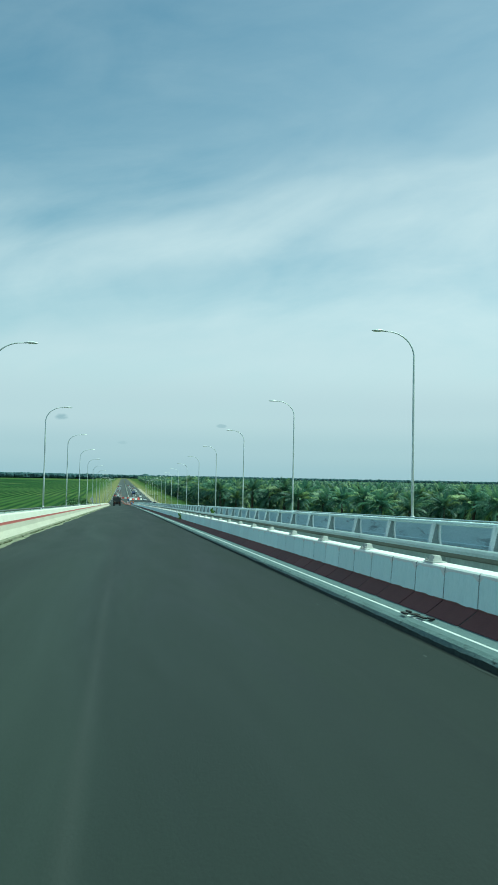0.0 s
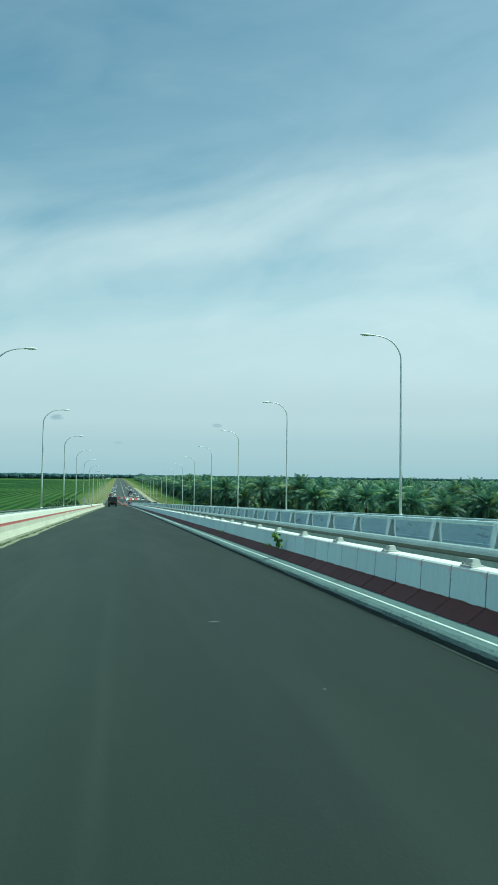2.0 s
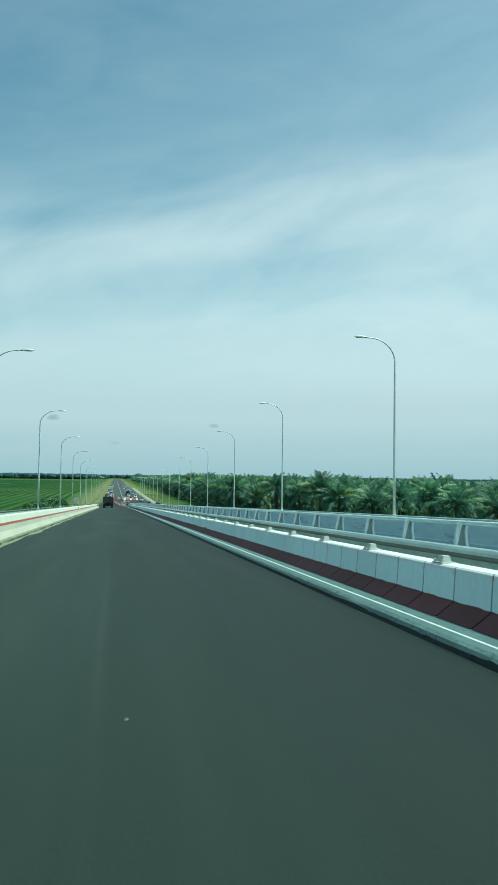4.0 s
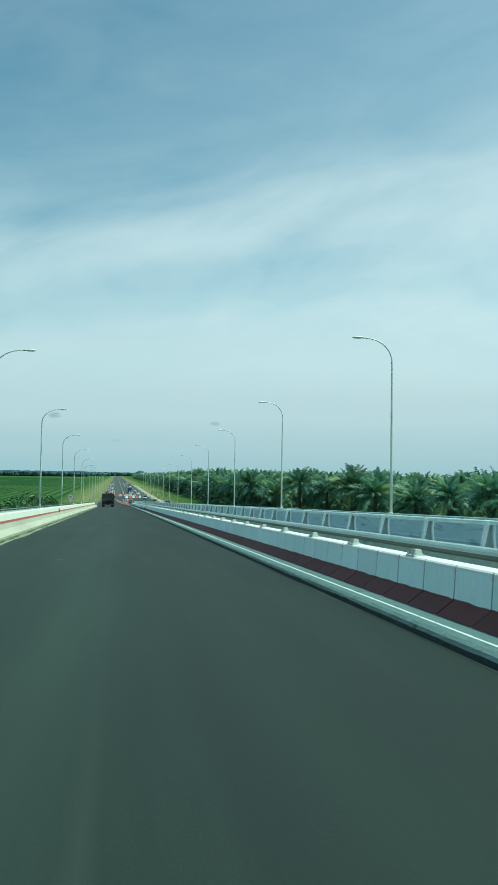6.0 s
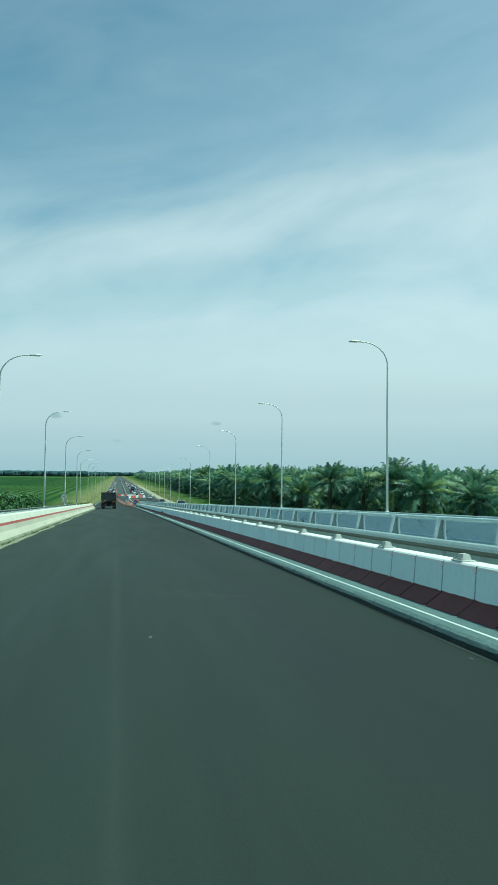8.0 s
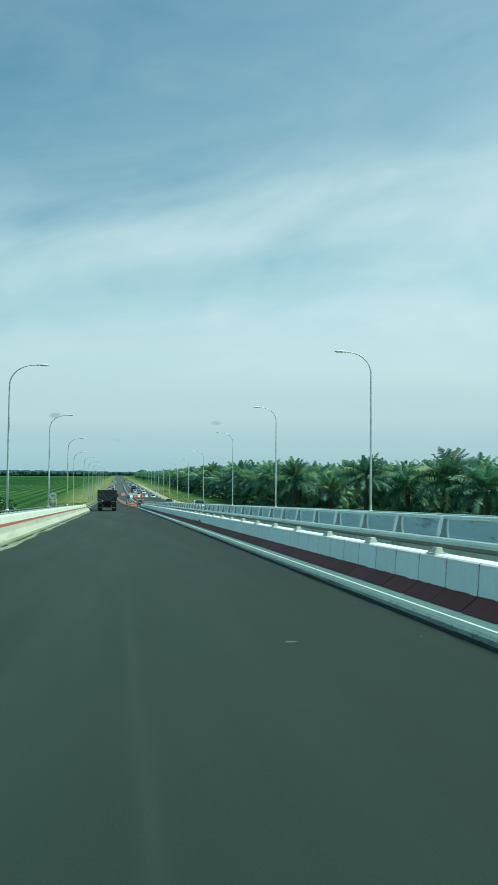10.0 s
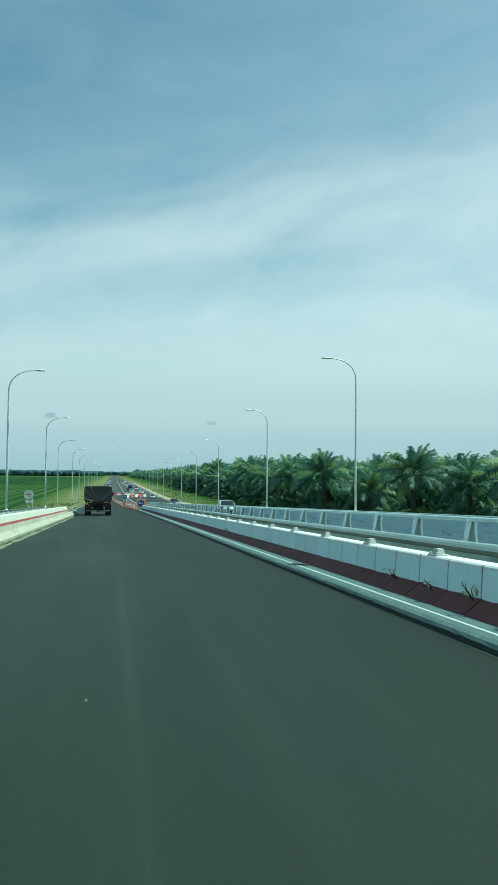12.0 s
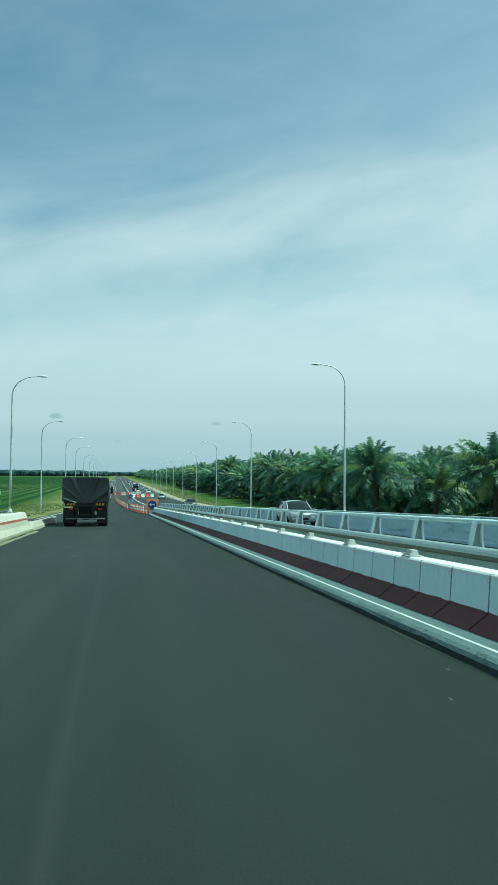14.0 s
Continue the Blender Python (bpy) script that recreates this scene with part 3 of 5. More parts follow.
RAIL_Z = 1.195
bm = bmesh.new()
tube(bm, [(4.60, y, road_z(y) + RAIL_Z) for y in stations(-40, RIGHT_END + 3, 5)], 0.03, 8)
part("top_rail", bm, STEEL, inner, "round galvanised steel rail")
bm = bmesh.new()
tube(bm, [(16.68, y, road_z(y) + 0.72) for y in stations(-40, RIGHT_END + 3, 5)], 0.045, 6)
part("top_rail", bm, STEEL, outer, "thin galvanised steel rail")


def inner_post_mesh():
    """A cast bracket: a wide front flange that leans back to the rail, a web behind it and a narrow rear flange."""
    bm = bmesh.new()

    def slab(side, y0, y1, mat=0):
        a = [bm.verts.new((x, y0, z)) for x, z in side]
        b = [bm.verts.new((x, y1, z)) for x, z in side]
        n = len(side)
        for k in range(n):
            bm.faces.new((a[k], a[(k + 1) % n], b[(k + 1) % n], b[k])).material_index = mat
        bm.faces.new(a[::-1]).material_index = mat
        bm.faces.new(b).material_index = mat

    slab([(-0.135, 0.0), (-0.10, 0.0), (-0.012, 0.30), (-0.05, 0.315)], -0.035, 0.035)
    slab([(-0.105, 0.0), (0.05, 0.0), (0.035, 0.08), (0.03, 0.20), (0.045, 0.295), (-0.02, 0.295)], 0.004, 0.026, 1)
    slab([(0.05, 0.0), (0.075, 0.0), (0.06, 0.08), (0.055, 0.20), (0.07, 0.30), (0.045, 0.295), (0.03, 0.20), (0.035, 0.08)], -0.045, 0.045)
    slab([(-0.05, 0.288), (0.07, 0.288), (0.07, 0.317), (-0.05, 0.317)], -0.06, 0.06)
    bmesh.ops.recalc_face_normals(bm, faces=bm.faces)
    return finish(bm, "post", [POST_STEEL, WEB_STEEL])


def outer_post_mesh():
    bm = bmesh.new()
    box(bm, (0, 0, 0.08), (0.07, 0.10, 0.16), 0.006)
    box(bm, (0, 0, 0.012), (0.14, 0.16, 0.024))
    return finish(bm, "post", STEEL)


# left parapet
left = thing("left_parapet", "cream weathered concrete parapet with a red stripe and steel rail", "parapet", kind="structure")
bm = bmesh.new()
L = LEFT_EDGE
loft(bm, [(L + 0.02, -0.2), (L, 0.08), (L - 0.09, 0.12), (L - 0.26, 0.34), (L - 0.31, 0.54), (L - 0.335, 0.635), (L - 0.395, 0.865), (L - 0.42, 0.89), (L - 0.66, 0.90), (L - 0.68, 0.87), (L - 0.72, -0.9), (L - 0.5, -0.9)],
     stations(-40, LEFT_END, 4), mats=[2, 2, 0, 0, 1, 3, 3, 3, 3, 0, 0, 0])
part("wall", bm, [CREAM_WALL, RED_BAND, MOSS, UPPER_CREAM], left)
lane_ys = stations(-40, LEFT_END + 20, 5)
strip("side_lane", L - 0.70, -7.60, 0, lane_ys, ASPHALT, "narrow asphalt side lane behind the left parapet", "road")
edge_wall = thing("edge_parapet", "low grey edge wall of the bridge with a dark steel rail", "parapet", kind="structure")
bm = bmesh.new()
loft(bm, [(-7.56, -0.2), (-7.56, 0.54), (-7.60, 0.57), (-8.04, 0.57), (-8.08, 0.54), (-8.10, -0.9)], lane_ys)
part("wall", bm, CONCRETE, edge_wall)
bm = bmesh.new()
tube(bm, [(-7.66, y, road_z(y) + 0.70) for y in lane_ys], 0.05, 8)
for y in stations(-38, LEFT_END + 18, 2.5):
    tube(bm, [(-7.66, y, road_z(y) + 0.55), (-7.66, y, road_z(y) + 0.70)], 0.035, 6)
part("rail", bm, DARK_STEEL, edge_wall, "dark weathered steel rail on short posts")


def lamp_at(height, arm=2.6):
    """A lamp with a slender pole that bends over into its arm; the arm points along -x."""
    lamp = thing("street_lamp", "tall galvanised street lamp with a curved arm on the bridge parapet", "street lamp", "street lamps")
    bm = bmesh.new()
    n = 12
    rise, reach = 1.45, arm - 0.95
    pts = [(0, 0, 0.0), (0, 0, 3.0), (0, 0, 6.5), (0, 0, height - rise - 0.9)]
    pts += [(-reach * (1 - math.cos(a)), 0, height - rise - 0.12 + rise * math.sin(a)) for a in (math.pi / 2 * k / n for k in range(n + 1))]
    pts += [(-reach - 0.3, 0, height - 0.11)]
    tube(bm, pts, [0.092, 0.080, 0.068, 0.058] + [0.052 - 0.0014 * k for k in range(n + 1)] + [0.034], 10)
    part("pole", bm, LAMP_STEEL, lamp)
    bm = bmesh.new()
    box(bm, (0, 0, 0.015), (0.40, 0.40, 0.03), 0.004)
    for sx in (-1, 1):
        for sy in (-1, 1):
            box(bm, (sx * 0.15, sy * 0.15, 0.045), (0.04, 0.04, 0.04))
    tube(bm, [(0, 0, 0.02), (0, 0, 0.22)], 0.13, 10)
    part("base_plate", bm, LAMP_STEEL, lamp)
    bm = bmesh.new()
    bmesh.ops.create_uvsphere(bm, u_segments=18, v_segments=12, radius=1)
    for v in bm.verts:
        taper_in = 1.0 - 0.30 * max(0, v.co.x)
        v.co = Vector((0.42 - arm + v.co.x * 0.44, v.co.y * 0.165 * taper_in, height - 0.10 + v.co.z * (0.095 if v.co.z > 0 else 0.035) * taper_in))
    for f in bm.faces:
        f.smooth = True
    head = part("lamp_head", bm, HEAD_GREY, lamp, "flat grey aluminium luminaire")
    bm = bmesh.new()
    box(bm, (0.34 - arm, 0, height - 0.137), (0.46, 0.20, 0.03), 0.012)
    part("lens", bm, LENS, head, "pale lamp glass")
    return lamp


SPAN, FIRST = 33.16, 44.51
right_lamp = lamp_at(11.77 - 0.57)
right_lamp.matrix_basis = upright(16.84, FIRST, 0.57)
for y in [FIRST + SPAN * k for k in (-2, -1, 1, 2, 3, 4, 5, 6, 7)]:
    copy_thing(right_lamp, upright(16.84, y, 0.57))
left_lamp = lamp_at(10.90 - 0.56)
left_lamp.matrix_basis = upright(-7.83, FIRST + 3.97, 0.56, 180)
for k in [-2, -1] + list(range(1, 8)):
    copy_thing(left_lamp, upright(-7.83, FIRST + 3.97 + SPAN * k, 0.56, 180))
verge_lamp = lamp_at(12.0)
tagged(verge_lamp, "tall galvanised street lamp with a curved arm on the grass verge")
verge_lamp.matrix_basis = upright(17.2, 321, -0.31)
for k in range(1, 9):
    copy_thing(verge_lamp, upright(17.4, 322 + 37 * k, -0.31))
for x, y, z in [(-8.75, 314.5, -1.2), (-8.35, 352.0, -0.42), (-8.2, 380.0, -0.36)] + [(-8.3, 420 + 40 * k, -0.36) for k in range(6)]:
    copy_thing(verge_lamp, upright(x, y, z, 180))


# ---- palms beyond the far carriageway ----
rnd = random.Random(7)


def frond(bm, root, yaw, rise, length, droop, leaflets, width=0.10, sides=2):
    """One palm frond: an arching rib whose leaflets grow from it as one feathered blade and hang at their tips."""
    out = Vector((math.cos(yaw), math.sin(yaw), 0))
    side = Vector((-out.y, out.x, 0))
    n = leaflets
    pts, ways = [], []
    p, a = Vector(root), rise
    for k in range(n + 1):
        pts.append(p.copy())
        d = out * math.cos(a) + Vector((0, 0, math.sin(a)))
        ways.append(d)
        p = p + d * (length / n)
        a -= droop * (0.5 + 1.2 * k / n) / n
    rib = []
    for k, q in enumerate(pts):
        w = 0.06 * (1 - 0.7 * k / n)
        rib.append((bm.verts.new(q + side * w), bm.verts.new(q - side * w)))
    roll = rnd.uniform(-0.5, 0.5)
    for k in range(n):
        (a1, b1), (a2, b2) = rib[k], rib[k + 1]
        bm.faces.new((a1, b1, b2, a2))
        t = k / (n - 1)
        if t < 0.14:
            continue
        d = ways[k]
        over = d.cross(side).normalized()
        ln = length * 0.20 * (0.42 + 0.9 * math.sin(math.pi * min(0.96, t * 0.86 + 0.12)))
        for s, r1, r2 in ((1, a1, a2), (-1, b1, b2))[:sides]:
            j = rnd.uniform(-0.3, 0.3)
            lie = (side * s * (0.85 + j * 0.3) + d * (0.65 + j) - over * (0.25 + j * 1.5 + s * roll)).normalized()
            hang = Vector((0, 0, -ln * rnd.uniform(0.10, 0.45)))
            q = (r1.co + r2.co) / 2
            mid = q + lie * ln * 0.5 + hang * 0.2
            tip = q + lie * ln * 0.9 + hang
            m1, m2 = bm.verts.new(mid - d * width), bm.verts.new(mid + d * width)
            bm.faces.new((r1, r2, m2, m1))
            bm.faces.new((m1, m2, bm.verts.new(tip)))


def palm_crown(bm, base, count, leaflets, size=1.0, width=0.10, sides=2):
    for k in range(count):
        yaw = k * 2.39996 + rnd.uniform(-0.25, 0.25)
        t = k / count
        rise = radians(84 - 100 * t + rnd.uniform(-12, 12))
        length = size * rnd.uniform(4.6, 6.0) * (0.82 + 0.3 * min(1, t * 2))
        frond(bm, base + Vector((0, 0, 0.25 - 0.5 * t)), yaw, rise, length, radians(rnd.uniform(30, 58) + 22 * t), leaflets, width, sides)


def palm(height, seed):
    rnd.seed(seed)
    tree = thing("oil_palm", "oil palm with a shaggy dark trunk and dense arching green fronds", "palm tree", "oil palms beside the road")
    bm = bmesh.new()
    lean = rnd.uniform(-0.25, 0.25)
    pts = [(lean * (k / 8) ** 2, 0, height * k / 8 - (0.3 if k == 0 else 0)) for k in range(9)]
    tube(bm, pts, [0.42, 0.36, 0.33, 0.32, 0.31, 0.31, 0.32, 0.36, 0.22], 9)
    for k in range(60):
        z = height * (0.12 + 0.86 * k / 60)
        a = k * 2.4
        o = Vector((lean * (z / height) ** 2, 0, z))
        d = Vector((math.cos(a), math.sin(a), 0))
        s = Vector((-d.y, d.x, 0)) * 0.09
        v = [bm.verts.new(x) for x in (o + d * 0.28 - s, o + d * 0.28 + s, o + d * 0.46 + Vector((0, 0, 0.3)))]
        bm.faces.new(v)
    part("trunk", bm, PALM_TRUNK, tree)
    bm = bmesh.new()
    palm_crown(bm, Vector((lean, 0, height)), 38, 22, 0.85, 0.060)
    part("crown", bm, PALM_LEAF, tree)
    return tree


def palm_edge(y):
    """Distance of the plantation's edge from the road."""
    return 44.0 + max(0, 345 - y) * 0.45


masters = [palm(h, 20 + i) for i, h in enumerate((5.1, 5.6, 6.0, 4.6, 6.5))]
used = [False] * len(masters)
rnd.seed(99)
spots, far_spots = [], []
y = 95.0
while y < 2200:
    for k in range(7 if y < 700 else 4):
        x = palm_edge(y) + k * 10.5 + rnd.uniform(-2, 2)
        yy = y + (5.2 if k % 2 else 0) + rnd.uniform(-2, 2)
        deep = k > (3 if yy < 460 else 1)
        (far_spots if deep or yy > 720 or yy < 140 else spots).append((x, yy))
    y += 10.4 if y < 1000 else 20
spots = spots[:298]
for x, yy in spots:
    i = rnd.randrange(len(masters))
    m = pose(x, yy, PLAIN, rnd.uniform(-3, 3), rnd.uniform(-3, 3), rnd.uniform(0, 360)) @ Matrix.Diagonal((*[rnd.uniform(1.18, 1.56)] * 3, 1))
    if used[i]:
        t = copy_thing(masters[i], m)
        t.matrix_basis = m
    else:
        masters[i].matrix_basis, used[i] = m, True

# palms behind the front rows, joined
rnd.seed(5)
bm = bmesh.new()
for x, yy in far_spots:
    h = rnd.uniform(6.6, 8.9)
    far = yy > 780
    palm_crown(bm, Vector((x, yy, PLAIN + h)), 14 if far else 26, 6 if far else 10, rnd.uniform(1.12, 1.42), 0.24 if far else 0.14)
    tube(bm, [(x, yy, PLAIN), (x, yy, PLAIN + h)], 0.32, 5, caps=False)
# young low palms that fill the gaps between the trunks
for x, yy in spots:
    for _ in range(2):
        at = Vector((x + rnd.uniform(-4, 5), yy + rnd.uniform(-5, 5), PLAIN + rnd.uniform(0.6, 3.0)))
        palm_crown(bm, at, 15, 9, rnd.uniform(0.65, 0.95), 0.13)
# the canopy that runs on behind them, each crown a star of broad fronds
for i in range(52):
    for k in range(130):
        yy = 90 + 12.0 * k + rnd.uniform(-3, 3)
        x = palm_edge(yy) + 74 + i * (10.5 + 0.12 * i) + rnd.uniform(-3, 3)
        c = Vector((x, yy, PLAIN + rnd.uniform(7.6, 9.6)))
        for q in range(9):
            a = q * 2.4 + rnd.uniform(-0.4, 0.4)
            out = Vector((math.cos(a), math.sin(a), 0))
            wide = Vector((-out.y, out.x, 0)) * rnd.uniform(0.5, 0.8)
            lift = rnd.uniform(0.2, 2.2)
            v = [bm.verts.new(p) for p in (c, c + out * 2.4 + wide + Vector((0, 0, lift)), c + out * 5.2 + Vector((0, 0, lift * 0.5 - 1.0)), c + out * 2.4 - wide + Vector((0, 0, lift)))]
            bm.faces.new(v)
solid("palm_plantation", bm, PALM_LEAF, "dense oil palm plantation behind the front rows of palms", "plantation", kind="stuff")

# undergrowth at the palms' feet
rnd.seed(6)


def leaf_clump(bm, c, r, n, size):
    for _ in range(n):
        d = Vector((rnd.gauss(0, 1), rnd.gauss(0, 1), abs(rnd.gauss(0, 0.8)))).normalized()
        p = Vector(c) + d * r * rnd.uniform(0.5, 1.0)
        u = d.cross(Vector((rnd.gauss(0, 1), rnd.gauss(0, 1), 1))).normalized() * size * rnd.uniform(0.6, 1.3)
        w = d.cross(u).normalized() * size * 0.5
        v = [bm.verts.new(q) for q in (p - w * 0.6, p + u * 0.5 - w + d * size * 0.2, p + u, p + u * 0.5 + w)]
        bm.faces.new(v)


bm = bmesh.new()
y = 110.0
while y < 800:
    x = palm_edge(y) - rnd.uniform(-3, 6)
    leaf_clump(bm, (x + 5, y, PLAIN), rnd.uniform(1.4, 3.4), 80, 0.7)
    y += rnd.uniform(1.6, 3.2)
solid("undergrowth", bm, UNDERGROWTH, "tangled green undergrowth along the palm plantation", "shrubs", kind="stuff")

# ---- crop rows and shrubs on the plain left of the road ----
rnd.seed(11)
bm = bmesh.new()
for r in range(125):
    x0 = -24 - r * 5.6
    rings = []
    for k in range(120):
        y = 200 + 15.0 * k
        w = 1.05 + 0.4 * noise.noise(Vector((r * 3.7, y * 0.09, 0)))
        h = (0.50 + 0.25 * noise.noise(Vector((r * 5.1, y * 0.13, 4)))) * (0.2 if noise.noise(Vector((r * 0.12, y * 0.006, 9))) > 0.30 else 1.0)
        x = x0 - 0.012 * (y - 200) + 0.4 * noise.noise(Vector((r, y * 0.05, 7)))
        rings.append([bm.verts.new((x + dx * w, y + rnd.uniform(-1, 1), PLAIN + z * h)) for dx, z in ((-1.0, 0), (-0.6, 0.8), (0.0, 1.1), (0.6, 0.8), (1.0, 0))])
    for a, b in zip(rings, rings[1:]):
        for i in range(4):
            bm.faces.new((a[i], a[i + 1], b[i + 1], b[i])).smooth = True
solid("crop_rows", bm, CROP, "long rows of low green crops on the plain", "crops", kind="stuff")
bm = bmesh.new()
for _ in range(150):
    x, y = rnd.uniform(-13.5, -10.3), rnd.uniform(188, 236)
    foot = max(PLAIN, road_z(y) - 0.3 - max(0, -8.6 - x) * 0.5)
    top = road_z(y) + 2.5 * math.sin(math.pi * (y - 180) / 64) ** 0.6 * (0.7 + 0.5 * noise.noise(Vector((x * 0.6, y * 0.25, 5))))
    leaf_clump(bm, (x, y, foot + (top - foot - 1.0) * rnd.random() ** 0.6), rnd.uniform(1.0, 1.7), 190, 0.24)
solid("shrubs", bm, SHRUB, "bushy green shrubs on the bank below the bridge", "shrubs", kind="stuff")

bm = bmesh.new()
for _ in range(7500):
    side = rnd.random() < 0.55
    x, y = (rnd.uniform(-30, -9.8), rnd.uniform(255, 430)) if side else (18.8 + 12 * rnd.random() ** 1.6, rnd.uniform(310, 640))
    lo, hi = -8.6 - 1.2 * widen(y, LEFT_END - 4, LEFT_END + 12), 17.6 + 1.2 * widen(y, RIGHT_END - 4, RIGHT_END + 25)
    z = max(PLAIN, road_z(y) - 0.34 - max(lo - x, x - hi, 0) * 0.5)
    leaf_clump(bm, (x, y, z), rnd.uniform(0.06, 0.20), 6, rnd.uniform(0.10, 0.22))
solid("verge_grass", bm, DRY_GRASS, "patchy dry grass on the banks beside the road", "grass", kind="stuff")

# ---- woods on the horizon ----
rnd.seed(3)
ball = bmesh.new()
bmesh.ops.create_icosphere(ball, subdivisions=2, radius=1)
ball_v = [v.co.copy() for v in ball.verts]
ball_f = [[v.index for v in f.verts] for f in ball.faces]
ball.free()
bm = bmesh.new()
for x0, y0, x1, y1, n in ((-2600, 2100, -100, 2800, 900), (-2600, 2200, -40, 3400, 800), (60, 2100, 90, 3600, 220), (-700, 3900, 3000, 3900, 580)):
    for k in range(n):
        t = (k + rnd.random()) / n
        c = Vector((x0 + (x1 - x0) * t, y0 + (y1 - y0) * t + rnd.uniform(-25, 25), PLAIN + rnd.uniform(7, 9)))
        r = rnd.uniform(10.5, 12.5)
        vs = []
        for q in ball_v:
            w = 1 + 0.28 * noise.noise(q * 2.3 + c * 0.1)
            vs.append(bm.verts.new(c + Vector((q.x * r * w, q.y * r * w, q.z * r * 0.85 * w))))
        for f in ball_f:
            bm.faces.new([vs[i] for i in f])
solid("far_woods", bm, HAZY_WOODS, "dark band of woodland on the horizon, tinted with haze", "woods", kind="stuff")

# ---- the lorry ----


def wheel(parent, x, y, r=0.5, w=0.28, m=None):
    bm = bmesh.new()
    ring = [(0.62 * r, -w * 0.42), (0.86 * r, -w * 0.5), (r * 0.97, -w * 0.42), (r, -w * 0.2), (r, w * 0.2), (r * 0.97, w * 0.42), (0.86 * r, w * 0.5), (0.62 * r, w * 0.42)]
    seg = 22
    loops = [[bm.verts.new((z, q * math.cos(a), q * math.sin(a))) for q, z in ring] for a in (2 * math.pi * k / seg for k in range(seg))]
    for k in range(seg):
        a, b = loops[k], loops[(k + 1) % seg]
        for i in range(len(ring)):
            bm.faces.new((a[i], a[(i + 1) % len(ring)], b[(i + 1) % len(ring)], b[i])).smooth = True
    bmesh.ops.recalc_face_normals(bm, faces=bm.faces)
    hub = new("wheel")
    hub.parent = parent
    hub.matrix_basis = pose(x, y, r)
    part("tyre", bm, RUBBER, hub)
    bm = bmesh.new()
    bmesh.ops.create_cone(bm, cap_ends=True, segments=20, radius1=0.63 * r, radius2=0.63 * r, depth=w * 0.7, matrix=pose(0, 0, 0, 0, 90, 0))
    bmesh.ops.create_cone(bm, cap_ends=True, segments=12, radius1=0.24 * r, radius2=0.20 * r, depth=w * 0.98, matrix=pose(0, 0, 0, 0, 90, 0))
    part("rim", bm, GREY_BAR, hub)
    return hub


